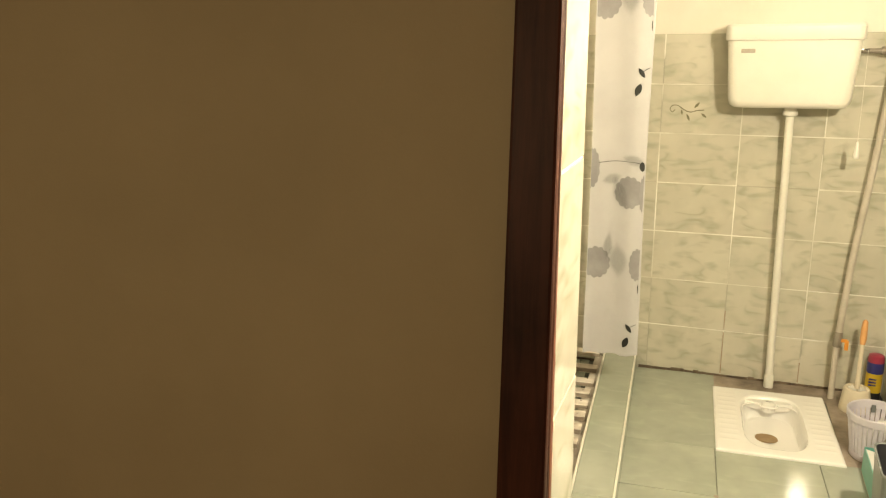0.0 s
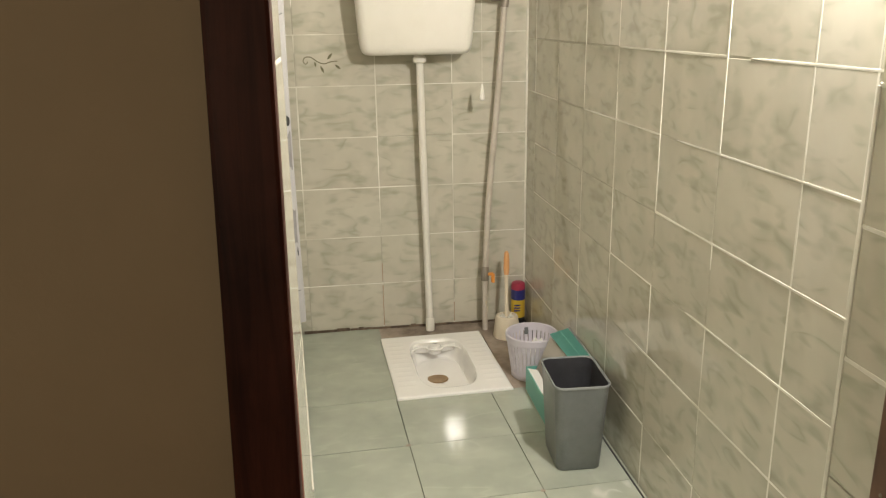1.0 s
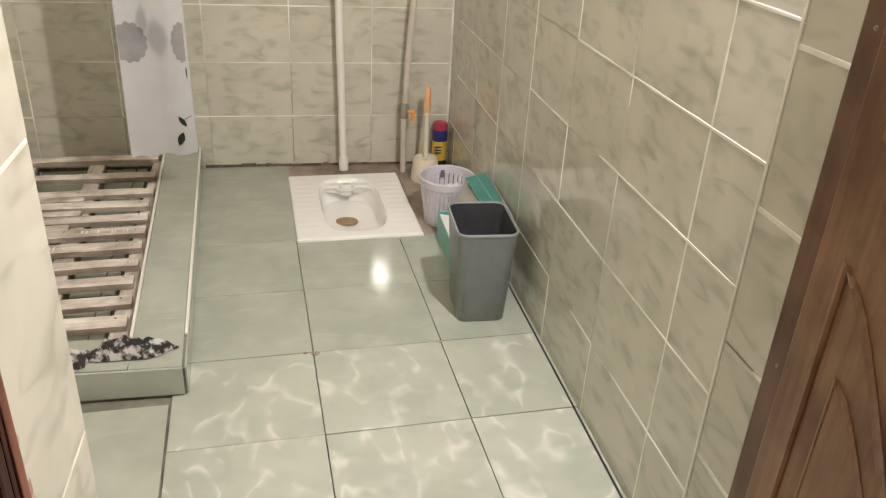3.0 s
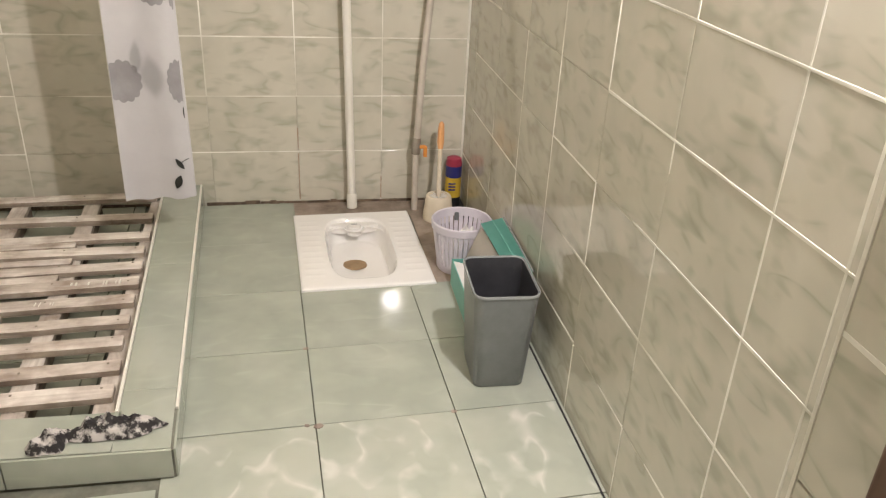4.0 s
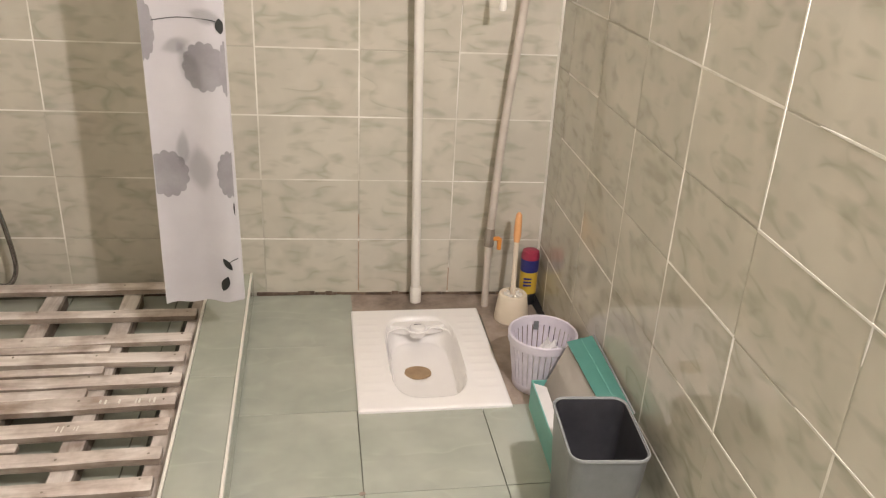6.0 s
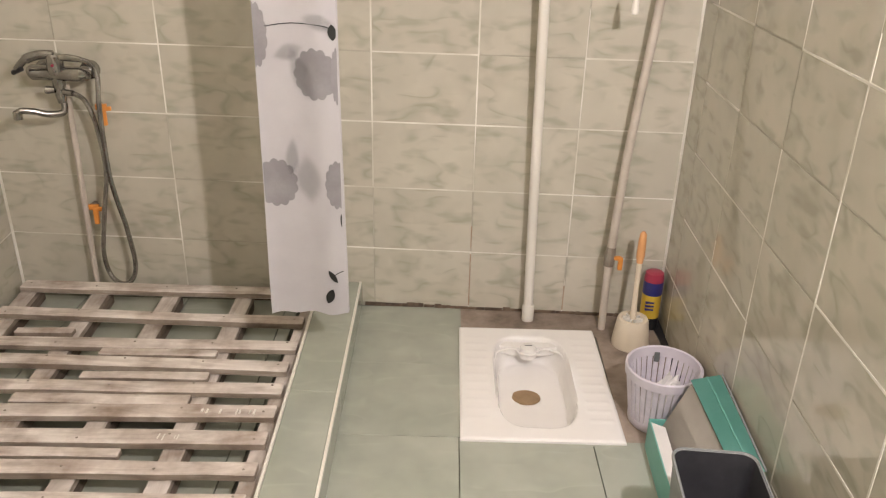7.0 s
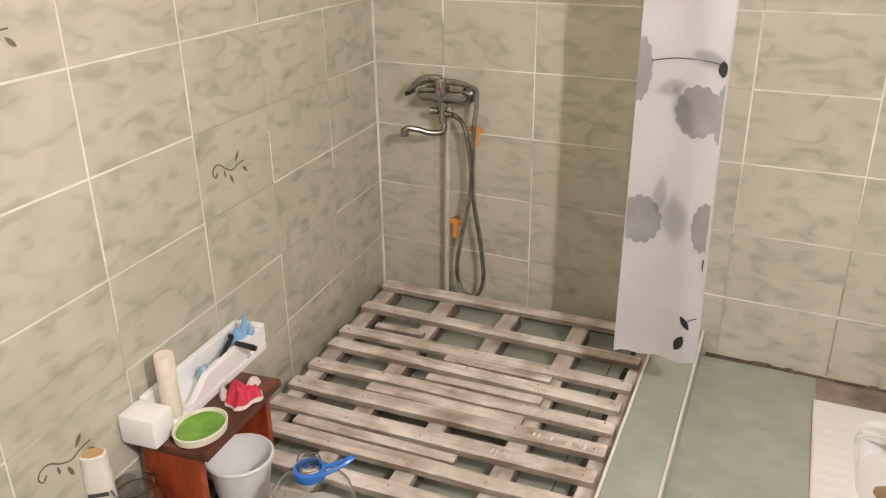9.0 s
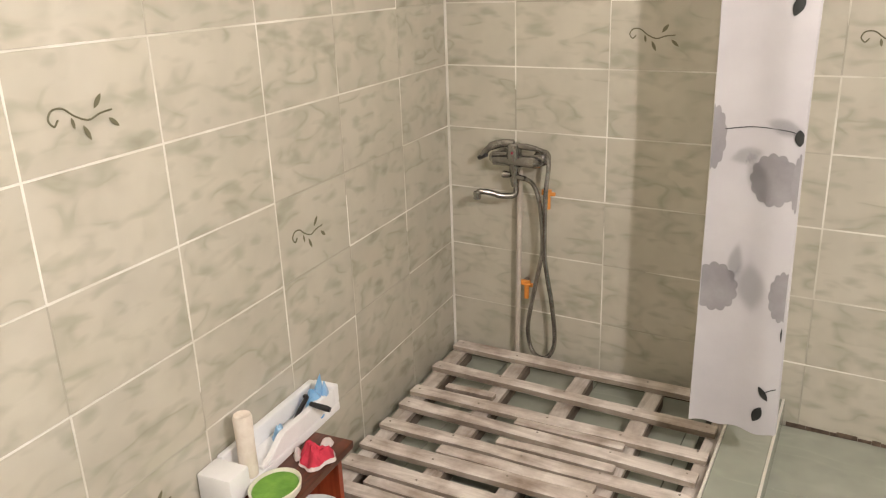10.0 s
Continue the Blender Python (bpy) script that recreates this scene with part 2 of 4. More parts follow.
def prism(corners, z0, z1, bevel=0.0, bm=None):
    bm = bm or bmesh.new()
    low = [bm.verts.new((x, y, z0)) for x, y in corners]
    top = [bm.verts.new((x, y, z1)) for x, y in corners]
    n = len(corners)
    faces = [bm.faces.new(low[::-1]), bm.faces.new(top)]
    for i in range(n):
        faces.append(bm.faces.new((low[i], low[(i + 1) % n], top[(i + 1) % n], top[i])))
    if bevel:
        bmesh.ops.bevel(bm, geom=list({e for f in faces for e in f.edges}), offset=bevel, segments=1, affect="EDGES")
    return bm


def lathe(profile, segments=28, bm=None, squash=(1, 1), at=(0, 0, 0)):
    """Turns (radius, height) pairs about z; a radius of 0 closes the end."""
    bm = bm or bmesh.new()
    rings = []
    for r, z in profile:
        if r <= 0:
            rings.append([bm.verts.new((at[0], at[1], at[2] + z))])
        else:
            rings.append([bm.verts.new((at[0] + squash[0] * r * math.cos(2 * math.pi * i / segments),
                                        at[1] + squash[1] * r * math.sin(2 * math.pi * i / segments), at[2] + z)) for i in range(segments)])
    for a, b in zip(rings, rings[1:]):
        for i in range(segments):
            j = (i + 1) % segments
            if len(a) == 1 and len(b) > 1:
                bm.faces.new((a[0], b[i], b[j]))
            elif len(b) == 1 and len(a) > 1:
                bm.faces.new((a[i], b[0], a[j]))
            elif len(a) > 1:
                bm.faces.new((a[i], b[i], b[j], a[j]))
    return bm


def tube(points, radius, sides=10, bm=None, caps=True):
    bm = bm or bmesh.new()
    pts = [Vector(p) for p in points]
    rings, side = [], None
    for i, p in enumerate(pts):
        way = (pts[min(i + 1, len(pts) - 1)] - pts[max(i - 1, 0)]).normalized()
        if side is None:
            side = way.orthogonal().normalized()
        side = (side - way * side.dot(way)).normalized()
        up = way.cross(side)
        r = radius[i] if isinstance(radius, (list, tuple)) else radius
        rings.append([bm.verts.new(p + r * (math.cos(2 * math.pi * k / sides) * side + math.sin(2 * math.pi * k / sides) * up)) for k in range(sides)])
    for a, b in zip(rings, rings[1:]):
        for k in range(sides):
            bm.faces.new((a[k], a[(k + 1) % sides], b[(k + 1) % sides], b[k]))
    if caps:
        bm.faces.new(rings[0][::-1])
        bm.faces.new(rings[-1])
    return bm


def spline(points, steps=8):
    """A smooth line through the points."""
    pts = [Vector(p) for p in points]
    out = []
    for i in range(len(pts) - 1):
        p0, p1, p2, p3 = pts[max(i - 1, 0)], pts[i], pts[i + 1], pts[min(i + 2, len(pts) - 1)]
        for k in range(steps):
            t = k / steps
            out.append(0.5 * ((2 * p1) + (p2 - p0) * t + (2 * p0 - 5 * p1 + 4 * p2 - p3) * t * t + (3 * p1 - p0 - 3 * p2 + p3) * t ** 3))
    return out + [pts[-1]]


def rounded(w, d, r, n=5):
    """Corners of a rounded rectangle, as (x, y)."""
    out = []
    for cx, cy, a0 in ((w / 2 - r, d / 2 - r, 0), (-w / 2 + r, d / 2 - r, 90), (-w / 2 + r, -d / 2 + r, 180), (w / 2 - r, -d / 2 + r, 270)):
        for k in range(n + 1):
            a = radians(a0 + 90 * k / n)
            out.append((cx + r * math.cos(a), cy + r * math.sin(a)))
    return out


def loft(levels, close_low=True, close_top=True, bm=None):
    """Skins rings of (corners, z, (dx, dy))."""
    bm = bm or bmesh.new()
    rings = [[bm.verts.new((x + s[0], y + s[1], z)) for x, y in c] for c, z, s in levels]
    n = len(rings[0])
    for a, b in zip(rings, rings[1:]):
        for i in range(n):
            bm.faces.new((a[i], a[(i + 1) % n], b[(i + 1) % n], b[i]))
    if close_low:
        bm.faces.new(rings[0][::-1])
    if close_top:
        bm.faces.new(rings[-1])
    return bm


def crumple(name, size, mats, seed, parent=None, cells=26, height=1.0, edge=0.0, lobes=0.0):
    """A heap of crumpled cloth or paper: a lumpy closed sheet."""
    bm = bmesh.new()
    n = cells
    grid = {}
    for i in range(n + 1):
        for j in range(n + 1):
            u, v = i / n * 2 - 1, j / n * 2 - 1
            a = math.atan2(v, u)
            k = max(abs(u), abs(v))
            wob = 1 + lobes * math.cos(4 * a + 0.6) + 0.28 * noise.noise((math.cos(a) * 1.7 + seed, math.sin(a) * 1.7, seed * 0.3))
            x, y = size[0] / 2 * k * math.cos(a) * wob, size[1] / 2 * k * math.sin(a) * wob
            h = max(0.0, 1 - k ** 2.4)
            f = noise.ridged_multi_fractal((x * 22 + seed, y * 22, seed), 0.9, 2.1, 4, 1.0, 2.0)
            z = size[2] * (0.08 + h * (0.25 + 0.5 * f * height))
            grid[i, j] = bm.verts.new((x, y, max(0.001, z)))
    for i in range(n):
        for j in range(n):
            f = bm.faces.new((grid[i, j], grid[i + 1, j], grid[i + 1, j + 1], grid[i, j + 1]))
            k = max(abs((i + 0.5) / n * 2 - 1), abs((j + 0.5) / n * 2 - 1))
            if edge and k > edge:
                f.material_index = 1
    low = bm.verts.new((0, 0, 0))
    rim = [grid[i, 0] for i in range(n)] + [grid[n, j] for j in range(n)] + [grid[i, n] for i in range(n, 0, -1)] + [grid[0, j] for j in range(n, 0, -1)]
    for a, b in zip(rim, rim[1:] + rim[:1]):
        bm.faces.new((b, a, low))
    return part(name, bm, mats, parent, smooth=True)


TILE_MESHES = {}


def tile_piece(w, h, thick, mat, bevel=0.0009):
    """One glazed tile, centred, its face towards +z."""
    key = (round(w, 3), round(h, 3), thick, mat.name)
    if key not in TILE_MESHES:
        bm = bmesh.new()
        rings = []
        for inset, z in ((0, 0), (0, thick - bevel), (bevel * 0.35, thick - bevel * 0.35), (bevel, thick)):
            x, y = w / 2 - inset, h / 2 - inset
            rings.append([bm.verts.new(c) for c in ((-x, -y, z), (x, -y, z), (x, y, z), (-x, y, z))])
        for a, b in zip(rings, rings[1:]):
            for i in range(4):
                bm.faces.new((a[i], a[(i + 1) % 4], b[(i + 1) % 4], b[i]))
        bm.faces.new(rings[-1])
        TILE_MESHES[key] = mesh_of("tile", bm, mat)
    return TILE_MESHES[key]


TILE_RAND = random.Random(4)


def lay_tiles(parent, frame_m, us, vs, mat, joint, name="tile", thick=0.006, skip=(), uneven=0.0006):
    """Tiles between the joint lines us and vs of a plane whose matrix is frame_m (z out of it)."""
    for i, (u0, u1) in enumerate(zip(us, us[1:])):
        for j, (v0, v1) in enumerate(zip(vs, vs[1:])):
            if (i, j) in skip:
                continue
            ob = new(name, tile_piece(abs(u1 - u0) - joint, abs(v1 - v0) - joint, thick, mat))
            d = TILE_RAND.uniform(-uneven, uneven)
            ob.parent = parent
            ob.matrix_basis = frame_m @ pose((u0 + u1) / 2, (v0 + v1) / 2, d, TILE_RAND.uniform(-0.12, 0.12), TILE_RAND.uniform(-0.12, 0.12), TILE_RAND.uniform(-0.12, 0.12))


def plane_frame(origin, right, normal):
    """x along right, y up, z along normal."""
    r, n = Vector(right).normalized(), Vector(normal).normalized()
    u = n.cross(r)
    m = Matrix((r, u, n)).transposed().to_4x4()
    m.translation = origin
    return m


# ---- room structure ----
CEILING = 2.45
TILE_TOP = 1.402
# the left wall runs slightly askew, the other walls nearly square
LEFT_WAY = Vector((0.14, -1, 0)).normalized()
RIGHT_WAY = Vector((0.014, -1, 0)).normalized()


def left_wall_x(y):
    return -2.085 - 0.14 * y


slab_mesh = bmesh.new()
for x0, x1, y0, y1 in ((-3.2, 0.9, -4.7, -0.64), (-3.2, 0.9, -0.15, 0.3), (-3.2, -0.56, -0.64, -0.15), (-0.27, 0.9, -0.64, -0.15)):
    box(x0, x1, y0, y1, -0.2, -0.006, 0, slab_mesh)
slab = structure("floor", slab_mesh, M_DARKGROUT,
                 "grey-green glazed floor tiles with dark joints", "floor")

wall_back = structure("wall_back", box(-2.5, 0.2, 0.0012, 0.16, -0.2, TILE_TOP, 0), M_OLDGROUT,
                      "pale green marbled tiles with white grout", "wall")
structure("wall_back_upper", box(-2.5, 0.2, 0.0035, 0.16, TILE_TOP, CEILING), M_PAINT, "white painted plaster above the tiles", "wall")
wall_right = structure("wall_right", prism([(0.0012, 0), (0.0312, -2.15), (0.2, -2.15), (0.2, 0)], -0.2, 1.385), M_OLDGROUT,
                       "pale green marbled tiles with white grout", "wall")
structure("wall_right_upper", prism([(0.0035, 0), (0.0335, -2.15), (0.2, -2.15), (0.2, 0)], 1.385, CEILING), M_PAINT,
          "white painted plaster above the tiles", "wall")
lx = left_wall_x
wall_left = structure("wall_left", prism([(lx(0) - 0.0012, 0.0), (lx(0) - 0.2, 0), (lx(-2.4) - 0.2, -2.4), (lx(-2.4) - 0.0012, -2.4)], -0.2, TILE_TOP), M_OLDGROUT,
                      "pale green marbled tiles with white grout", "wall")
structure("wall_left_upper", prism([(lx(0) - 0.0035, 0.0), (lx(0) - 0.2, 0), (lx(-2.4) - 0.2, -2.4), (lx(-2.4) - 0.0035, -2.4)], TILE_TOP, CEILING), M_PAINT,
          "white painted plaster above the tiles", "wall")
wall_front = structure("wall_front", box(-3.2, -0.822, -2.4975, -2.3165, -0.2, CEILING), [M_TAN, M_PAINT, M_GROUT],
                       "brown papered corridor wall beside the doorway", "wall")
for p in wall_front.data.polygons:
    p.material_index = 0 if p.normal.y < -0.5 else (2 if p.normal.x > 0.5 else 1)
structure("door_lintel", box(-0.822, 0.2, -2.4975, -2.3165, 2.06, CEILING), M_PAINT, "white plaster over the doorway", "wall")
reveal_right = structure("reveal_right", box(-0.0265, 0.2, -2.262, -2.15, -0.2, 2.06), M_GROUT, "narrow tiled reveal beside the door", "wall")
structure("corridor_wall_right", box(0.0, 0.2, -4.6, -2.262, -0.2, CEILING), M_TAN, "brown papered corridor wall", "wall")
structure("corridor_wall_back", box(-3.2, 0.2, -4.75, -4.6, -0.2, CEILING), M_TAN, "brown papered corridor wall", "wall")
structure("corridor_wall_left", box(-3.35, -3.2, -4.75, -2.3165, -0.2, CEILING), M_TAN, "brown papered corridor wall", "wall")
structure("ceiling", box(-3.35, 0.3, -4.75, 0.2, CEILING, CEILING + 0.1), M_CEIL, "plain whitewashed ceiling", "ceiling")


for name, x in (("corner_fillet_left", -2.085), ("corner_fillet_right", 0.0)):
    s = 1 if x < -1 else -1
    structure(name, prism([(x - s * 0.004, 0.004), (x - s * 0.004, -0.006), (x + s * 0.003, -0.005), (x + s * 0.006, -0.0015), (x + s * 0.006, 0.004)], 0.0, TILE_TOP), M_GROUT, "white grout fillet in the wall corner", "trim")


# ---- shower kerb and tray ----
KERB = 0.078


def kerb_outer(y):
    return -0.956 - 0.060 * y


def kerb_inner(y):
    return -1.086 - 0.062 * y


kerb = structure("shower_kerb", prism([(kerb_outer(0), 0), (kerb_inner(0), 0), (kerb_inner(-1.30), -1.30), (lx(-1.3), -1.30), (lx(-1.432), -1.432), (kerb_outer(-1.432), -1.432)],
                                      -0.01, KERB - 0.006), M_DARKGROUT, "green tiled kerb with white edge strips", "kerb")
cuts = [0.0, -0.61, -1.225, -1.432]
for a, b in zip(cuts, cuts[1:]):
    e = 0.0005
    part("kerb_tile", prism([(kerb_outer(a) - 0.005, a - e), (kerb_inner(a) + 0.006, a - e), (kerb_inner(b) + 0.006, b + e), (kerb_outer(b) - 0.005, b + e)],
                            KERB - 0.007, KERB, 0.0008), M_FLOORG, kerb)
for x0, x1 in ((kerb_inner(-1.432) + 0.004, -1.30), (-1.303, -1.62), (-1.623, -1.88)):
    part("kerb_tile", prism([(x0, -1.302), (x1, -1.302), (x1, -1.43), (x0, -1.43)], KERB - 0.007, KERB, 0.0008), M_FLOORG, kerb)
part("front_tile", prism([(kerb_outer(-1.432) - 0.004, -1.432), (-1.20, -1.432), (-1.20, -1.438), (kerb_outer(-1.438) - 0.004, -1.438)], 0.004, KERB - 0.002, 0.0008), M_FLOORG, kerb)
part("front_tile", prism([(-1.203, -1.432), (-1.84, -1.432), (-1.84, -1.438), (-1.203, -1.438)], 0.004, KERB - 0.002, 0.0008), M_FLOORG, kerb)
for a, b in zip(cuts, cuts[1:]):
    part("side_tile", prism([(kerb_outer(a), a - 0.001), (kerb_outer(b), b + 0.001), (kerb_outer(b) + 0.005, b + 0.001), (kerb_outer(a) + 0.005, a - 0.001)], 0.002, KERB - 0.004, 0.0008), M_FLOORG, kerb)
part("edge_strip", prism([(kerb_outer(0) - 0.004, -0.001), (kerb_outer(-1.30) - 0.004, -1.30), (kerb_outer(-1.30) + 0.003, -1.30), (kerb_outer(0) + 0.003, -0.001)], KERB - 0.004, KERB + 0.003, 0.001),
     M_PLASTIC, kerb, "white plastic edge strip")
part("edge_strip", prism([(kerb_inner(0) - 0.003, -0.001), (kerb_inner(-1.30) - 0.003, -1.30), (kerb_inner(-1.30) + 0.005, -1.30), (kerb_inner(0) + 0.005, -0.001)], KERB - 0.004, KERB + 0.002, 0.001),
     M_PLASTIC, kerb, "white plastic edge strip")


# ---- door and frame ----
def door_frame():
    f = tagged(new("door_1"), "dark mahogany door frame with chipped inner edge", "door frame", "", "structure")
    # the old frame leans half a degree towards the doorway
    lean = pose(-0.0096, 0, 0, 0, 0.5, 0)
    casing = box(-0.873, -0.8165, -2.516, -2.4978, 0, 2.06, 0.004)
    for v in casing.verts:
        if v.co.x < -0.85:
            v.co.x += 0.016 * (v.co.z - 1.0)
    part("architrave", casing, M_JAMB, f).matrix_basis = lean
    part("jamb", box(-0.8262, -0.8168, -2.4975, -2.4885, 0, 2.06, 0.002), M_JAMB, f).matrix_basis = lean
    part("inner_strip", box(-0.8262, -0.8185, -2.4884, -2.4738, 0, 2.06, 0.002), M_STRIP, f, "worn reddish inner strip")
    rnd = random.Random(8)
    bm = bmesh.new()
    z = 0.02
    while z < 2.0:
        h = rnd.uniform(0.004, 0.03)
        d = rnd.uniform(0.0, 0.004)
        box(-0.8262, -0.8222 + d * 0.9, -2.4735, -2.470 + d * 1.2, z, z + h * 0.95, 0.0008, bm)
        z += h
    part("chipped_edge", bm, M_RAW, f, "raw chipped edge along the frame")
    post = part("jamb", box(-0.046, 0.0, -2.302, -2.262, 0, 2.06, 0.003), M_POST, f)
    for z in (0.28, 0.62, 1.02, 1.45):
        part("screw", lathe(((0, 0.002), (0.0026, 0.0018), (0.003, 0)), 10), M_TAPE, post).matrix_basis = pose(-0.046, -2.285, z, 0, -90, 0)
    part("head", box(-0.880, 0.0, -2.516, -2.4978, 2.065, 2.11, 0.004), M_JAMB, f)


door_frame()


def door_leaf():
    d = thing("door_leaf", (-0.018, -2.304, 0.01), "brown wood-grain moulded door standing open", "door")
    # local: leaf runs along -y, its visible face at -x
    part("slab", box(-0.036, 0, -0.68, 0, 0, 2.03, 0.003), M_DOOR, d)

    def ogee(y, y0, y1, z, drop):
        """Height of a panel edge that sags in an ogee to the middle of the leaf."""
        u = 1 - abs(2 * (y - y0) / (y1 - y0) - 1)
        return z - drop * (0.5 * u + 0.5 * u * u * (3 - 2 * u))

    def curve(y0, y1, z, drop, way=1):
        ys = [y0 + (y1 - y0) * i / 28 for i in range(29)]
        return [(y, ogee(y, y0, y1, z, drop)) for y in (ys if way > 0 else ys[::-1])]

    loops = []
    for inset, r in ((0.0, 0.0058), (0.036, 0.0042)):
        y0, y1 = -0.63 + inset, -0.049 - inset
        top = [(y1, 1.92 - inset), (y0, 1.92 - inset)]
        loops.append((curve(y0, y1, 0.922 + inset * 2.0, 0.26) + top, r))
        base = [(y0, 0.14 + inset), (y1, 0.14 + inset)]
        loops.append((base + curve(y0, y1, 0.786 - inset * 3.3, 0.39 - inset * 1.5, -1), r))
    for k, (loop, r) in enumerate(loops):
        pts = [(-0.036, y, z) for y, z in loop]
        part("moulding", tube(pts + pts[:1], r, 8), M_DOOR, d, smooth=True)
        if k > 1:
            bm = bmesh.new()
            back = [bm.verts.new((-0.035, y, z)) for y, z in loop]
            front = [bm.verts.new((-0.0385, y, z)) for y, z in loop]
            bm.faces.new(front)
            for a in range(len(loop)):
                b = (a + 1) % len(loop)
                bm.faces.new((back[a], back[b], front[b], front[a]))
            bmesh.ops.recalc_face_normals(bm, faces=bm.faces)
            part("panel", bm, M_DOOR, d)


door_leaf()


# ---- squat toilet and cement ----
structure("cement_patch", prism([(-0.66, 0.004), (-0.645, -0.14), (-0.21, -0.14), (-0.195, -0.668), (0.01, -0.66), (0.004, 0.004)], -0.02, -0.001), M_CEMENT,
          "stained bare cement round the squat toilet", "floor")


def squat_toilet():
    t = thing("squat_toilet", (-0.413, -0.397, -0.006), "white porcelain squat toilet set in the floor", "squat toilet", rz=2.6)
    w, l, n, k = 0.412, 0.545, 90, 118
    bm = bmesh.new()
    grid = {}
    for i in range(n + 1):
        for j in range(k + 1):
            x, y = (i / n - 0.5) * w, (j / k - 0.5) * l
            bx, by = abs(x) / 0.104, abs(y) / 0.212
            q = (bx ** 3.6 + by ** 3.6) ** (1 / 3.6)
            z = 0.016
            if q < 1.06:
                s = min(1.0, max(0.0, (1.06 - q) / 0.20))
                z -= 0.074 * s * s * (3 - 2 * s)
                r = math.hypot(x / 0.105, (y - 0.005) / 0.17)
                z -= 0.020 * max(0.0, 1 - r) ** 0.8
            # foot treads
            if 0.125 < abs(x) < 0.188 and abs(y) < 0.22:
                z += 0.0010 * max(0, math.sin(y * 2 * math.pi / 0.040)) * min(1, (0.22 - abs(y)) / 0.02)
            edge = min(w / 2 - abs(x), l / 2 - abs(y))
            if edge < 0.006:
                z -= 0.004 * (1 - edge / 0.006) ** 2
            grid[i, j] = bm.verts.new((x, y, z))
    for i in range(n):
        for j in range(k):
            bm.faces.new((grid[i, j], grid[i + 1, j], grid[i + 1, j + 1], grid[i, j + 1]))
    rim = [grid[i, 0] for i in range(n)] + [grid[n, j] for j in range(k)] + [grid[i, k] for i in range(n, 0, -1)] + [grid[0, j] for j in range(k, 0, -1)]
    low = [bm.verts.new((v.co.x, v.co.y, -0.02)) for v in rim]
    for i in range(len(rim)):
        j = (i + 1) % len(rim)
        bm.faces.new((rim[j], rim[i], low[i], low[j]))
    part("pan", bm, M_PORC, t, smooth=True)
    part("outlet_water", lathe(((0, 0), (0.041, 0.0005), (0.043, -0.004)), 28, squash=(1, 0.80), at=(-0.014, 0.030, -0.0695)), M_WATER, t, "brownish water in the outlet")
    rim = [(-0.104, 0.118, 0.001), (-0.092, 0.152, 0.004), (-0.060, 0.170, 0.006), (-0.036, 0.164, 0.006), (-0.026, 0.146, 0.006), (0.0, 0.138, 0.006),
           (0.026, 0.146, 0.006), (0.036, 0.164, 0.006), (0.060, 0.170, 0.006), (0.092, 0.152, 0.004), (0.104, 0.118, 0.001)]
    part("flush_rim", tube([p - Vector((0, 0, 0.003)) for p in spline(rim, 5)], 0.0038, 8), M_PORC, t, "scalloped flushing rim", True)
    part("inlet_boss", lathe(((0.025, -0.020), (0.025, 0.006), (0.022, 0.0115), (0.013, 0.0140), (0, 0.0145)), 22, at=(0, 0.170, 0)), M_PORC, t, smooth=True)
    part("rear_shelf", prism([(-0.088, 0.178), (-0.034, 0.170), (0.034, 0.170), (0.088, 0.178), (0.088, 0.206), (-0.088, 0.206)], -0.02, 0.0075, 0.003), M_PORC, t)
    part("inlet_slot", box(-0.011, 0.011, 0.172, 0.1745, 0.0135, 0.0153, 0.0004), M_DARKIN, t)


squat_toilet()


def cistern():
    c = thing("cistern", (-0.455, -0.012, 1.135), "white plastic high-level cistern on the wall", "cistern")
    sh = lambda w, d, r: [(x, y - d / 2) for x, y in rounded(w, d, r)]
    part("tank", loft([(sh(0.350, 0.120, 0.03), -0.002, (0, 0)), (sh(0.380, 0.138, 0.035), 0.001, (0, 0)), (sh(0.400, 0.148, 0.035), 0.009, (0, 0)), (sh(0.413, 0.153, 0.035), 0.024, (0, 0)),
                       (sh(0.420, 0.156, 0.034), 0.045, (0, 0)), (sh(0.446, 0.165, 0.03), 0.240, (0, 0))]), M_PLASTIC, c, smooth=True)
    part("lid", loft([(sh(0.458, 0.172, 0.03), 0.241, (0, 0)), (sh(0.462, 0.174, 0.03), 0.246, (0, 0)), (sh(0.462, 0.174, 0.03), 0.288, (0, 0)),
                      (sh(0.450, 0.166, 0.028), 0.297, (0, 0))]), M_PLASTIC, c, smooth=True)
    part("badge", box(-0.175, -0.127, -0.1675, -0.160, 0.197, 0.211, 0.001), M_TAPE, c, "small grey badge")
    lever = part("lever", tube([(0.205, -0.10, 0.205), (0.236, -0.10, 0.207), (0.240, -0.15, 0.205)], 0.004, 8), M_CHROME, c)
    part("cord", tube([(0.240, -0.15, 0.205), (0.241, -0.153, -0.115)], 0.0007, 6), M_PLASTIC, lever)
    part("pull_handle", lathe(((0, 0.0), (0.0095, 0.003), (0.0105, 0.010), (0.007, 0.045), (0.004, 0.062), (0, 0.064)), 14, at=(0.241, -0.153, -0.175)), M_PLASTIC, lever, "white drop-shaped pull handle")


cistern()


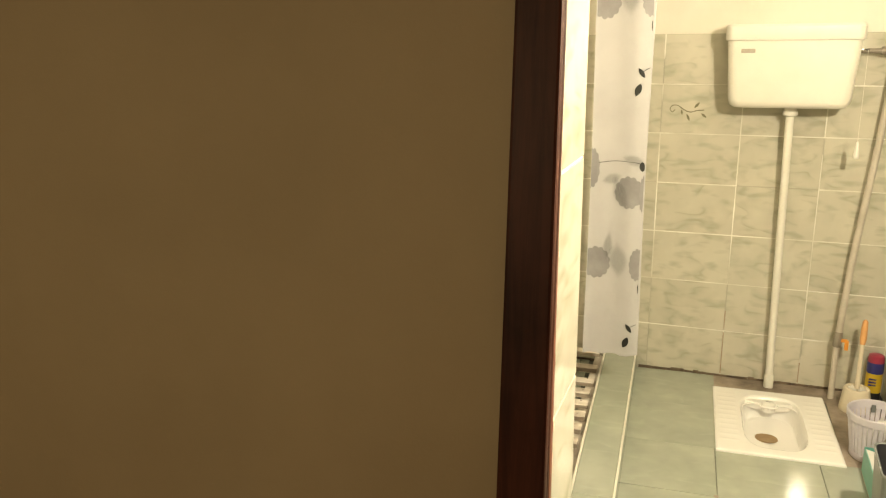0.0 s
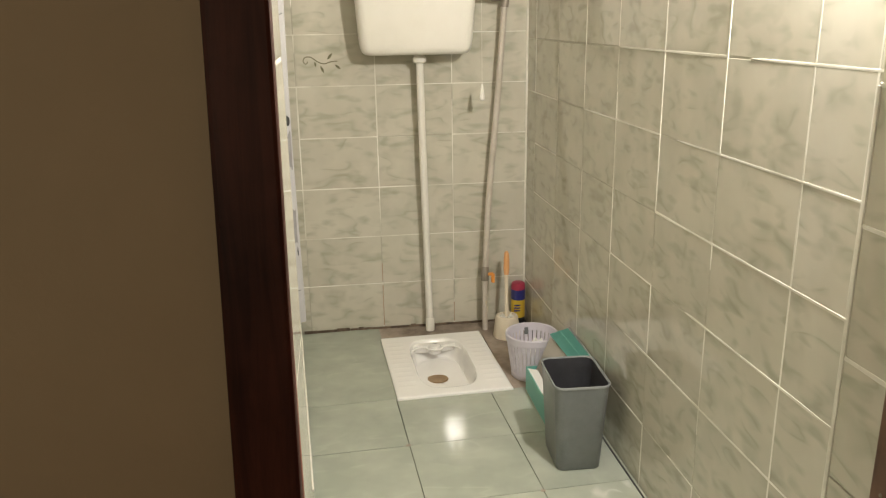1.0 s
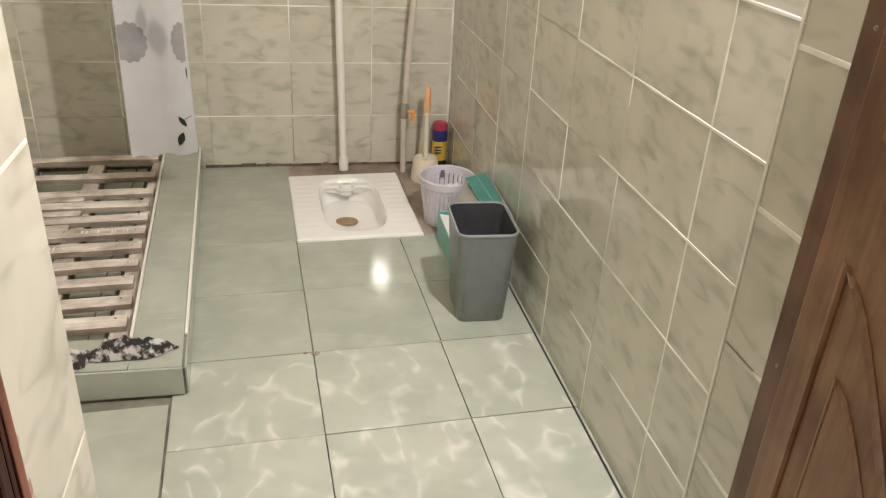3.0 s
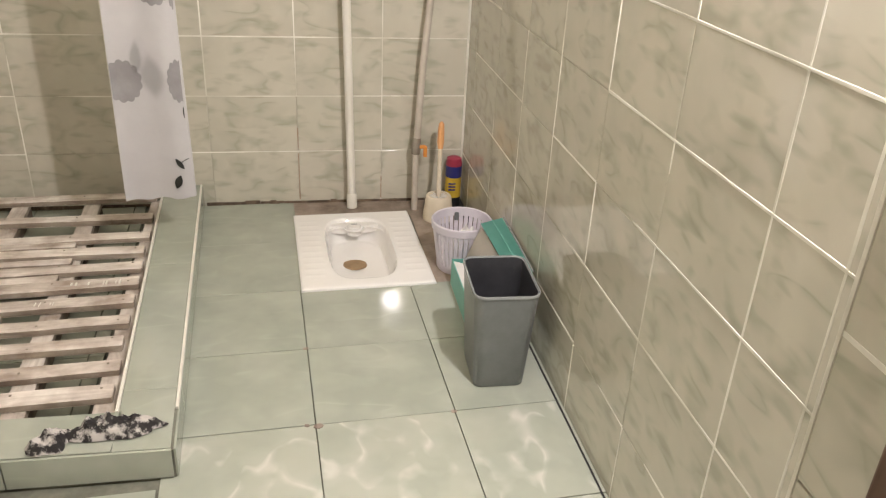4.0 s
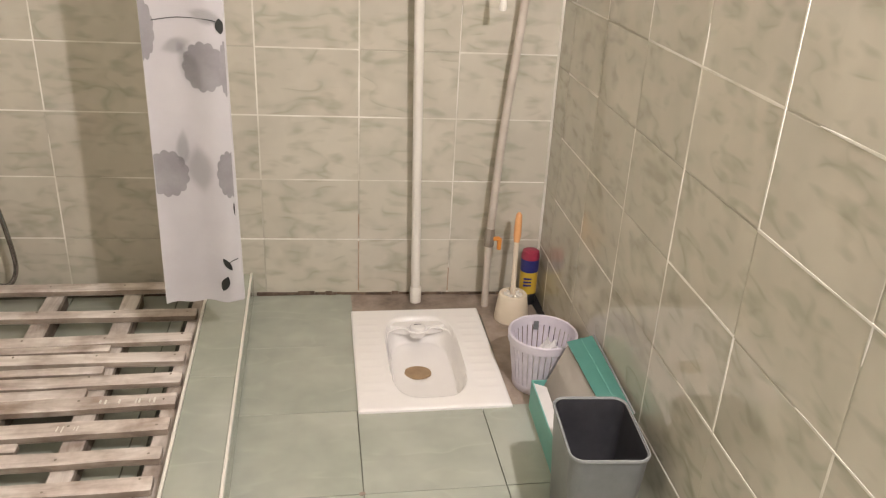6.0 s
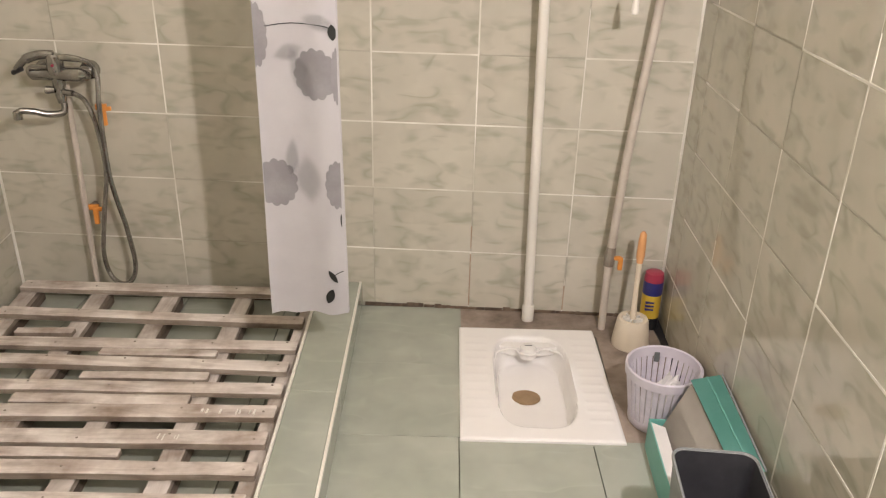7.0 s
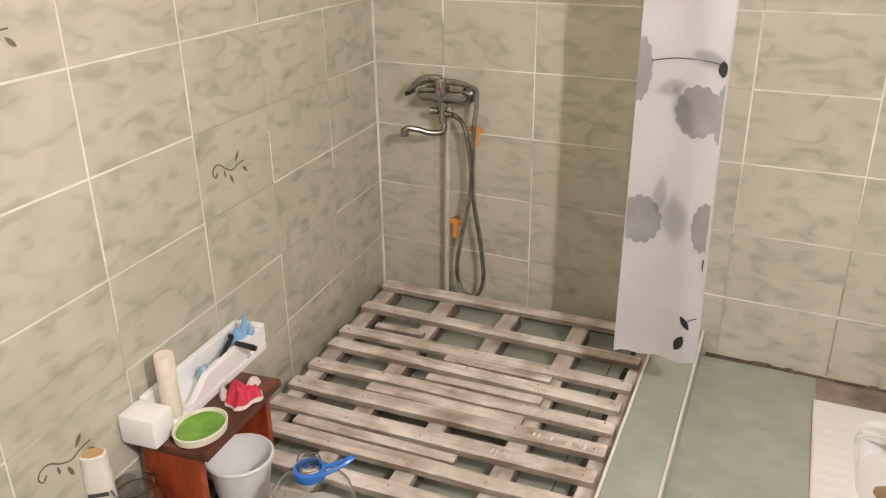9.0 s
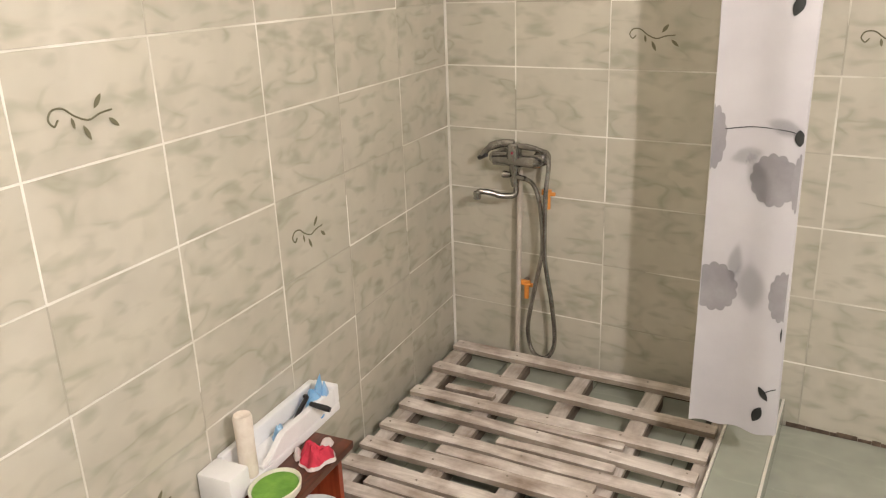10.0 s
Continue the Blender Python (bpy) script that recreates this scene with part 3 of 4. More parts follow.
def flush_pipe():
    p = thing("flush_pipe", (-0.417, -0.052, 0), "white plastic flush pipe down the wall", "pipe")
    part("tube", tube([(0, 0, 0.0), (-0.008, 0, 0.4), (-0.018, -0.012, 0.9), (-0.022, -0.022, 1.105)], 0.0145, 16), M_PLASTIC, p, smooth=True)
    part("nut", lathe(((0.017, 0), (0.026, 0.004), (0.027, 0.018), (0.021, 0.022), (0.019, 0.034), (0, 0.034)), 18, at=(-0.022, -0.022, 1.10)), M_PLASTIC, p, smooth=True)
    part("foot", lathe(((0.019, 0), (0.019, 0.05), (0.0145, 0.056)), 16, at=(0, 0, 0)), M_PLASTIC, p, smooth=True)


flush_pipe()


def supply_pipe():
    p = thing("supply_pipe", (-0.188, -0.085, 0), "grey supply pipe with an orange stop valve", "pipe")
    part("lower_tube", tube([(0, 0, -0.01), (0, 0.005, 0.235)], 0.0115, 12), M_PIPE, p, smooth=True)
    v = part("valve", tube([(0, 0.005, 0.215), (0.001, 0.006, 0.235), (0.002, 0.008, 0.25), (0.004, 0.012, 0.272)], [0.0155, 0.017, 0.017, 0.014], 8), M_TAPE, p)
    bm = box(0.012, 0.034, -0.008, 0.004, 0.238, 0.250, 0.003)
    box(0.026, 0.040, -0.010, 0.006, 0.206, 0.246, 0.004, bm)
    part("lever", bm, M_ORANGE, v, "orange lever")
    part("upper_tube", tube(spline([(0.004, 0.012, 0.27), (0.02, 0.025, 0.55), (0.055, 0.03, 0.95), (0.082, 0.03, 1.325)]), 0.0125, 12), M_PIPE, p, smooth=True)
    part("elbow", tube(spline([(0.081, 0.03, 1.30), (0.083, 0.03, 1.328), (0.065, 0.03, 1.336), (0.03, 0.03, 1.336)]), 0.0155, 12), M_TAPE, p, smooth=True)
    part("tail", tube([(0.03, 0.03, 1.336), (-0.045, 0.025, 1.337)], 0.009, 10), M_TAPE, p, smooth=True)


supply_pipe()


def toilet_brush():
    b = thing("toilet_brush", (-0.113, -0.170, 0), "cream toilet brush holder with orange-handled brush", "toilet brush")
    part("holder", lathe(((0, 0.0), (0.055, 0.0), (0.056, 0.006), (0.046, 0.085), (0.043, 0.090), (0.034, 0.091), (0.030, 0.086), (0.028, 0.06), (0, 0.06)), 30), M_CREAM, b, smooth=True)
    for k in range(9):
        a = k * math.tau / 9
        part("rib", box(0.010, 0.030, -0.0025, 0.0025, 0.076, 0.0895, 0.001), M_PLASTIC, b).matrix_basis = pose(0, 0, 0, 0, 0, math.degrees(a))
    s = part("shaft", tube([(0.0, 0.0, 0.065), (0.002, 0.02, 0.17), (0.005, 0.038, 0.255)], [0.010, 0.0075, 0.0085], 10), M_CREAM, b, smooth=True)
    part("grip", tube([(0.005, 0.038, 0.252), (0.006, 0.042, 0.275), (0.007, 0.047, 0.318), (0.008, 0.05, 0.340), (0.008, 0.051, 0.348)], [0.009, 0.0125, 0.0115, 0.0095, 0.004], 12), M_PALEORANGE, s, "orange grip", True)


toilet_brush()


def spray_can():
    c = thing("spray_can", (-0.040, -0.055, 0), "yellow and blue aerosol can with red cap", "aerosol can")
    part("base_band", lathe(((0, 0.0), (0.029, 0.0), (0.0297, 0.004), (0.0297, 0.040)), 24), M_BLACK, c, "dark lower band", True)
    part("body", lathe(((0.0295, 0.040), (0.0295, 0.118)), 24), M_YELLOW, c, smooth=True)
    part("blue_band", lathe(((0.0297, 0.118), (0.0302, 0.122), (0.0302, 0.158), (0.0302, 0.162)), 24), M_BLUE, c, "dark blue band", True)
    part("cap", lathe(((0.0302, 0.162), (0.0297, 0.175), (0.027, 0.188), (0.018, 0.193), (0, 0.194)), 24), M_RED, c, "red cap", True)
    for z in (0.070, 0.082, 0.094):
        part("label_bar", box(-0.022, 0.004, -0.0308, -0.024, z, z + 0.005, 0.0005), M_BLUE, c)


spray_can()


def waste_basket():
    b = thing("waste_basket", (-0.103, -0.545, 0), "pale lilac slatted plastic waste basket", "waste basket")
    b.scale = (1.17, 1.17, 1.12)
    h = 0.15
    part("base", lathe(((0, 0), (0.060, 0), (0.0625, 0.004), (0.0635, 0.022), (0.060, 0.022), (0.058, 0.006), (0, 0.006)), 36), M_LILAC, b, smooth=True)
    part("rim", lathe(((0.0775, h - 0.026), (0.0805, h - 0.024), (0.082, h - 0.003), (0.079, h), (0.0755, h - 0.002), (0.0745, h - 0.026), (0.0775, h - 0.026)), 40), M_LILAC, b, smooth=True)
    n = 34
    slat = mesh_of("slat", loft([(rounded(0.0098, 0.0024, 0.001, 1), 0.0, (0, 0)), (rounded(0.0118, 0.0024, 0.001, 1), 1.0, (0, 0))]), M_LILAC)
    for k in range(n):
        a = k * 360 / n
        ob = new("slat", slat)
        ob.parent = b
        low, top = Vector((0, -0.0615, 0.02)), Vector((0, -0.0765, h - 0.022))
        m = Matrix.LocRotScale(low, Euler((math.atan2(0.015, h - 0.042), 0, 0)), (1, 1, (top - low).length))
        ob.matrix_basis = pose(0, 0, 0, 0, 0, a) @ m
    bm = box(-0.006, 0.006, 0.068, 0.072, h - 0.038, h - 0.014, 0.0015)
    part("latch", bm, M_GREYBIN, b)


waste_basket()
paper = crumple("crumpled_paper", (0.12, 0.12, 0.085), M_PAPER, 3.1, cells=22)
paper.location = (-0.103, -0.545, 0.0065)
tagged(paper, "crumpled white paper in the waste basket", "waste paper")
for ang, dx, dy, s in ((20, 0.01, 0.012, 0.8), (75, -0.014, -0.01, 0.7)):
    p2 = crumple("crumpled_paper", (0.085, 0.085, 0.085), M_PAPER, 5.0 + ang, cells=18)
    p2.matrix_basis = pose(-0.103 + dx, -0.545 + dy, 0.048, 14, 10, ang)
    tagged(p2, "crumpled white paper in the waste basket", "waste paper")


def carton():
    c = thing("carton", (-0.152, -0.664, 0), "open teal cardboard carton with pale inside", "carton")
    L, W, H, e = 0.325, 0.098, 0.088, 0.003
    part("bottom", box(0, W, -L, 0, 0.0, e), M_BOARD, c)
    s = part("side", box(0, e, -L, 0, e, H), M_TEAL, c)
    part("end", box(e, W, -e, 0, e, H, 0.0005), M_TEAL, c)
    part("end", box(e, W, -L, -L + e, e, H, 0.0005), M_TEAL, c)
    # a white inner flap folds in from the low side
    part("flap", prism([(0.004, -0.012), (0.034, -0.030), (0.032, -0.20), (0.004, -0.24)], H - 0.005, H - 0.002), M_PAPER, c, "white folded flap")
    bm = bmesh.new()
    a = [bm.verts.new(v) for v in ((0.010, -0.004, 0.012), (0.014, -L, 0.012), (W + 0.004, -L, 0.190), (W - 0.014, -0.004, 0.196))]
    bm.faces.new(a)
    bmesh.ops.solidify(bm, geom=list(bm.faces), thickness=0.003)
    part("back_panel", bm, M_BOARD, c, "grey inside of the raised panel")
    bm = bmesh.new()
    a = [bm.verts.new(v) for v in ((W - 0.016, 0.0, 0.204), (W + 0.002, -L, 0.196), (W + 0.058, -L, 0.212), (W + 0.050, 0.0, 0.222))]
    bm.faces.new(a)
    bmesh.ops.solidify(bm, geom=list(bm.faces), thickness=0.004)
    part("lid", bm, M_TEAL, c, "teal lid leaning on the wall")
    part("lid_edge", tube([(W + 0.054, 0.0, 0.2235), (W + 0.058, -L, 0.2135)], 0.0022, 6), M_RIM, c, "pale cut edge of the lid")
    part("lid_fold", tube([(W + 0.020, -0.001, 0.2155), (W + 0.034, -L + 0.001, 0.2070)], 0.0016, 6), M_TEAL, c, "raised fold along the lid")


carton()


def grey_bin():
    b = thing("grey_bin", (-0.119, -1.116, 0), "dark grey plastic waste bin with rounded corners", "waste bin", rz=-2.0)
    r = lambda w, d, k: rounded(w, d, k, 6)
    part("body", loft([(r(0.122, 0.156, 0.020), 0.0, (0, 0)), (r(0.130, 0.164, 0.022), 0.005, (0, 0)), (r(0.158, 0.208, 0.028), 0.272, (0, 0)), (r(0.152, 0.202, 0.025), 0.272, (0, 0)),
                       (r(0.126, 0.160, 0.02), 0.012, (0, 0))]), [M_GREYBIN, M_DARKIN], b, smooth=True)
    body = b.children[0].data
    # inward walls and inner floor of the bin take the near-black material
    for p in body.polygons:
        c = p.center
        if p.normal.x * c.x + p.normal.y * c.y < -0.001 or (p.normal.z > 0.9 and c.z < 0.05 and c.z > 0.008):
            p.material_index = 1
    # rim paler than the body: its highlight is painted in
    part("rim", loft([(r(0.158, 0.208, 0.028), 0.267, (0, 0)), (r(0.163, 0.213, 0.030), 0.268, (0, 0)), (r(0.164, 0.214, 0.030), 0.273, (0, 0)), (r(0.162, 0.212, 0.029), 0.2755, (0, 0)),
                      (r(0.158, 0.208, 0.027), 0.2755, (0, 0)), (r(0.153, 0.203, 0.025), 0.270, (0, 0))], False, False), M_RIM, b, "grey rim with its highlight put into a paler grey", True)


grey_bin()


# ---- shower curtain ----
def curtain_y(x, z):
    s = (x + 1.10) / 0.20
    return -0.485 + 0.010 * math.sin(s * 5.2 + 0.6 * z) + 0.0012 * math.sin(s * 13 + 1.5 * z + 0.5) + 0.02 * (0.5 - min(1, z / 1.9)) * 0.4


def shower_curtain():
    c = thing("shower_curtain", (0, 0, 0), "white vinyl shower curtain with grey flowers and black leaves", "shower curtain")
    n, k = 26, 46
    bm = bmesh.new()
    skins = []
    for off in (0.0, 0.0014):
        skin = []
        for j in range(k + 1):
            z = 0.236 + (1.93 - 0.236) * j / k
            row = []
            wide = 0.004 * math.sin(z * 5) + 0.014 * max(0, 0.5 - z)
            for i in range(n + 1):
                x = -1.108 - wide * 0.4 + (0.194 + wide) * i / n
                zz = z + (0.003 * math.sin(i * 0.55) - 0.012 + 0.014 * (i / n) if j == 0 else 0)
                row.append(bm.verts.new((x, curtain_y(x, z) + off, zz)))
            # fold round the far edge and back behind
            for i in range(1, 15):
                x = row[n].co.x + 0.003 * math.sin(min(1, i / 3) * 3.14) - 0.18 * max(0, i - 2) / 12
                y = curtain_y(x, z) + 0.006 * min(1, i / 3) + 0.003 * math.sin(i * 1.4 + z * 1.2) * (i > 3) + 0.0012 * i
                row.append(bm.verts.new((x, y - off, z + 0.012 * math.sin(i * 0.8) * (j == 0))))
            skin.append(row)
        skins.append(skin)
        for a, b in zip(skin, skin[1:]):
            for i in range(len(a) - 1):
                bm.faces.new((a[i], a[i + 1], b[i + 1], b[i]) if off == 0 else (b[i], b[i + 1], a[i + 1], a[i]))
    for r in (0, k):
        a, b = skins[0][r], skins[1][r]
        for i in range(len(a) - 1):
            bm.faces.new((a[i], a[i + 1], b[i + 1], b[i]))
    for e in (0, -1):
        for j in range(k):
            bm.faces.new((skins[0][j][e], skins[0][j + 1][e], skins[1][j + 1][e], skins[1][j][e]))
    part("sheet", bm, M_CURTAIN, c, smooth=True)

    def printed(name, outline, mat, lift):
        """A flat printed patch that follows the sheet, clipped to its width."""
        bm = bmesh.new()
        cx, cz = sum(p[0] for p in outline) / len(outline), sum(p[1] for p in outline) / len(outline)
        rings = []
        for s in (1.0, 0.88, 0.76, 0.64, 0.52, 0.4, 0.28, 0.15):
            ring = []
            for x, z in outline:
                px, pz = cx + (x - cx) * s, cz + (z - cz) * s
                px = min(-0.917, max(-1.106, px))
                ring.append(bm.verts.new((px, curtain_y(px, pz) - lift, pz)))
            rings.append(ring)
        m = len(outline)
        for a, b in zip(rings, rings[1:]):
            for i in range(m):
                bm.faces.new((a[i], a[(i + 1) % m], b[(i + 1) % m], b[i]))
        bm.faces.new(rings[-1])
        ob = part(name, bm, mat, c)
        if mat == M_SOFTPRINT:
            ink = ob.data.attributes.new("ink", "FLOAT", "POINT")
            for i in range(len(ob.data.vertices)):
                f = min(1.0, (i // m) / 4.5)
                ink.data[i].value = 0.27 * f * f * (3 - 2 * f)

    def flower(x, z, rx, rz, petals=13):
        out = []
        for i in range(78):
            a = math.tau * i / 78
            s = 1 - 0.11 + 0.11 * abs(math.sin(a * petals / 2))
            out.append((x + rx * s * math.cos(a), z + rz * s * math.sin(a)))
        printed("printed_flower", out, M_PRINT, 0.0012)

    def leaf(x, z, length, width, ang, mat=M_INK, lift=0.0027):
        out = []
        ca, sa = math.cos(radians(ang)), math.sin(radians(ang))
        for i in range(28):
            t = i / 14 if i <= 14 else (28 - i) / 14
            side = 1 if i <= 14 else -1
            u, v = (t - 0.5) * length, side * width / 2 * math.sin(math.pi * t) ** 0.8
            out.append((x + u * ca - v * sa, z + u * sa + v * ca))
        printed("printed_leaf", out, mat, lift)

    def stem(points):
        pts = [(x, curtain_y(x, z) - 0.0014, z) for x, z in points]
        part("printed_stem", tube(spline(pts, 5), 0.0011, 5), M_INK, c)

    for base in (0.0, 0.925):
        flower(-1.075, 0.585 + base, 0.052, 0.062)
        flower(-0.925, 0.590 + base, 0.030, 0.062)
        flower(-0.968, 0.853 + base, 0.052, 0.060)
        flower(-0.918, 0.850 + base, 0.014, 0.066)
        leaf(-1.000, 0.850 + base, 0.13, 0.060, 112, M_SOFTPRINT, 0.0019)
        leaf(-1.030, 0.900 + base, 0.09, 0.045, 20, M_SOFTPRINT, 0.0019)
        leaf(-1.035, 0.65 + base, 0.12, 0.040, 85, M_SOFTPRINT, 0.0019)
        leaf(-0.995, 0.60 + base, 0.15, 0.085, 95, M_SOFTPRINT, 0.0019)
        flower(-1.105, 0.935 + base, 0.030, 0.075)
        leaf(-0.944, 0.345 + base, 0.040, 0.015, 125)
        leaf(-0.953, 0.288 + base, 0.046, 0.022, 70)
        stem([(-0.941, 0.348 + base), (-0.930, 0.356 + base), (-0.917, 0.362 + base)])
        stem([(-1.080, 0.955 + base), (-1.02, 0.964 + base), (-0.95, 0.962 + base), (-0.930, 0.956 + base)])
        leaf(-0.925, 0.948 + base, 0.036, 0.020, 95)
        leaf(-0.918, 0.500 + base, 0.036, 0.005, 92)
        leaf(-0.955, 0.968 + base, 0.10, 0.045, 165, M_SOFTPRINT, 0.0019)
    rod = thing("curtain_rod", (0, 0, 0), "thin white rod that carries the shower curtain", "curtain rod")
    part("rod", tube([(-1.93, -0.478, 1.945), (0.0, -0.478, 1.945)], 0.009, 12), M_PLASTIC, rod, smooth=True)


shower_curtain()


# ---- wooden grate in the shower ----
def grate():
    g = thing("wooden_grate", (0, 0, 0), "weathered grey wooden slat grate on the shower floor", "duckboard")
    rnd = random.Random(11)
    top, th = 0.078, 0.020
    rows = [(-0.115, -0.080), (-0.285, -0.262), (-0.450, -0.395), (-0.535, -0.505), (-0.655, -0.603), (-0.765, -0.700), (-0.862, -0.803), (-0.965, -0.910),
            (-1.068, -1.012), (-1.170, -1.115), (-1.268, -1.218)]

    def slat(x0, y0, x1, y1, w, z1, z0, name="slat"):
        bm = box(0, 1, -w / 2, w / 2, z0, z1, 0)
        d = Vector((x1 - x0, y1 - y0, 0))
        for v in bm.verts:
            v.co.x *= d.length
        bmesh.ops.subdivide_edges(bm, edges=[e for e in bm.edges if abs(e.verts[0].co.x - e.verts[1].co.x) > 0.01], cuts=7)
        seed = rnd.uniform(0, 90)
        for v in bm.verts:
            v.co.y += 0.0035 * noise.noise((v.co.x * 6 + seed, v.co.y * 20, 0))
            v.co.z += 0.0022 * noise.noise((v.co.x * 5, v.co.y * 9 + seed, 3))
        bmesh.ops.bevel(bm, geom=[e for e in bm.edges if e.calc_face_angle(0) > 0.8], offset=0.0028, segments=1, affect="EDGES")
        ob = part(name, bm, [{"bearer": M_UNDER, "lower_bearer": M_GAPSHADE}.setdefault(name, M_SLAT), M_GAPSHADE if name == "lower_bearer" else M_SIDESHADE], g)
        # upright faces take a darker copy of the wood: side shade as colour
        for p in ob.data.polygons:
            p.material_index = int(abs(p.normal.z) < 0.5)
        ob.matrix_basis = pose(x0, y0, 0, 0, 0, math.degrees(math.atan2(d.y, d.x)))
        return ob

    for i, (ya, yb) in enumerate(rows):
        xl = lx(ya) + 0.052 + rnd.uniform(0, 0.012)
        xr = kerb_inner(yb) - 0.012 - rnd.uniform(0, 0.010)
        w = 0.047 + rnd.uniform(-0.004, 0.004)
        s = slat(xl, ya, xr, yb, w, top + rnd.uniform(-0.002, 0.002), top - th)
        ln = xr - xl
        for q in (0.03, 0.26, 0.5, 0.74, 0.97):
            part("nail", lathe(((0, 0.0012), (0.003, 0.001), (0.0033, 0)), 8), M_TAPE, s).matrix_basis = pose(ln * q, rnd.uniform(-0.012, 0.012), top + 0.0012)
    for f in (0.02, 0.26, 0.50, 0.745, 0.975):
        xa = -2.03 + 0.945 * f + 0.015
        xb = -1.84 + 0.82 * f
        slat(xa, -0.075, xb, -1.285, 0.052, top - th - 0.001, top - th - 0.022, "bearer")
        # lower bearers darkened in colour to stand for shade between the slats
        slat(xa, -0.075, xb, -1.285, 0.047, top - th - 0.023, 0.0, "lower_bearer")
    for x, y in ((-1.235, -0.716), (-1.222, -0.717), (-1.190, -0.716), (-1.150, -0.714), (-1.143, -0.713), (-1.118, -0.712), (-1.108, -0.711), (-1.300, -0.822), (-1.288, -0.824), (-1.262, -0.822), (-1.255, -0.821)):
        h = rnd.uniform(0.006, 0.013)
        part("paint_streak", box(x, x + rnd.uniform(0.002, 0.005), y - h, y + h * 0.9, top - 0.001, top + 0.0032, 0.0006), M_PLASTIC, g, "streak of old white paint")
    for x0, y0, x1, y1, w in ((-1.885, -0.385, -1.722, -0.372, 0.030), (-1.60, -0.470, -1.283, -0.452, 0.031), (-1.60, -0.582, -1.270, -0.560, 0.031),
                              (-1.722, -0.695, -1.282, -0.668, 0.038), (-1.812, -0.905, -1.368, -0.878, 0.032)):
        slat(x0, y0, x1, y1, w, top - 0.003, top - th - 0.001, "filler_slat")


grate()


# ---- mixer tap, hose and shower pipes ----
def mixer_tap():
    t = thing("mixer_tap", (-1.80, -0.072, 0.735), "chrome shower mixer tap on the tiled wall", "mixer tap")
    part("body", tube([(-0.075, 0.012, 0.002), (-0.07, 0, 0.002), (0.07, 0, 0.002), (0.075, 0.012, 0.002)], 0.0215, 18), M_CHROME, t, smooth=True)
    for x in (-0.066, 0.066):
        part("wall_union", tube([(x, 0.07, 0.002), (x, 0.052, 0.002), (x, 0.05, 0.002), (x, 0.005, 0.002)], [0.027, 0.026, 0.016, 0.016], 16), M_CHROME, t, smooth=True)
    part("cartridge", lathe(((0.021, 0.0), (0.024, 0.015), (0.024, 0.052), (0.018, 0.058), (0, 0.06)), 18, at=(0, -0.004, 0)), M_CHROME, t, smooth=True)
    part("hot_mark", lathe(((0, 0.004), (0.004, 0.003), (0.004, 0)), 10), M_RED, t).matrix_basis = pose(0.005, -0.028, 0.03, 90, 0, 0)
    lv = part("lever", tube(spline([(0.0, -0.006, 0.055), (-0.035, -0.014, 0.056), (-0.072, -0.024, 0.044), (-0.100, -0.03, 0.016)]), [0.013] * 10 + [0.0135] * 7 + [0.010] * 8, 12), M_CHROME, t, smooth=True)
    part("tip", tube([(-0.112, -0.03, 0.006), (-0.082, -0.034, 0.020)], 0.0075, 10), M_BLACK, lv, "black tip")
    part("diverter", lathe(((0, -0.085), (0.012, -0.083), (0.016, -0.06), (0.013, -0.045), (0.018, -0.03), (0.018, 0)), 16), M_CHROME, t, smooth=True)
    part("knob", tube([(-0.012, -0.005, -0.045), (-0.036, -0.008, -0.045), (-0.04, -0.008, -0.045)], [0.009, 0.012, 0.009], 12), M_CHROME, t, smooth=True)
    part("spout", tube(spline([(0.006, -0.002, -0.082), (0.003, -0.010, -0.108), (-0.03, -0.03, -0.110), (-0.062, -0.050, -0.098), (-0.088, -0.066, -0.093), (-0.097, -0.070, -0.098)]), 0.0095, 12), M_CHROME, t, smooth=True)
    part("aerator", lathe(((0, 0), (0.0125, 0.001), (0.0125, 0.022), (0.009, 0.026)), 14, at=(-0.098, -0.071, -0.118)), M_CHROME, t, smooth=True)
    part("hose_outlet", tube([(0.012, -0.005, -0.050), (0.040, -0.008, -0.052)], 0.009, 12), M_CHROME, t, smooth=True)


mixer_tap()


def ribbed(points, r, name, parent, mat):
    pts = spline(points, 26)
    radii = [r * (1.0 if i % 2 else 0.86) for i in range(len(pts))]
    return part(name, tube(pts, radii, 9), mat, parent, smooth=True)


def shower_hose():
    h = thing("shower_hose", (-1.80, -0.072, 0.735), "looped metal shower hose hanging from the mixer", "shower hose")
    ribbed([(0.040, -0.008, -0.052), (0.072, -0.010, -0.072), (0.092, -0.008, -0.14), (0.098, -0.004, -0.28), (0.070, 0.0, -0.42), (0.046, 0.0, -0.56), (0.062, 0.0, -0.645),
            (0.110, 0.0, -0.662), (0.142, 0.0, -0.60), (0.132, 0.0, -0.47), (0.108, -0.006, -0.30), (0.112, -0.012, -0.10), (0.122, -0.014, 0.0), (0.108, -0.014, 0.036), (0.075, -0.012, 0.046), (0.03, -0.012, 0.050)],
           0.0078, "hose", h, M_CHROME)
    part("end_cone", tube([(0.082, -0.012, 0.046), (0.045, -0.012, 0.05), (0.022, -0.011, 0.05)], [0.008, 0.0105, 0.009], 12), M_CHROME, h, smooth=True)


shower_hose()


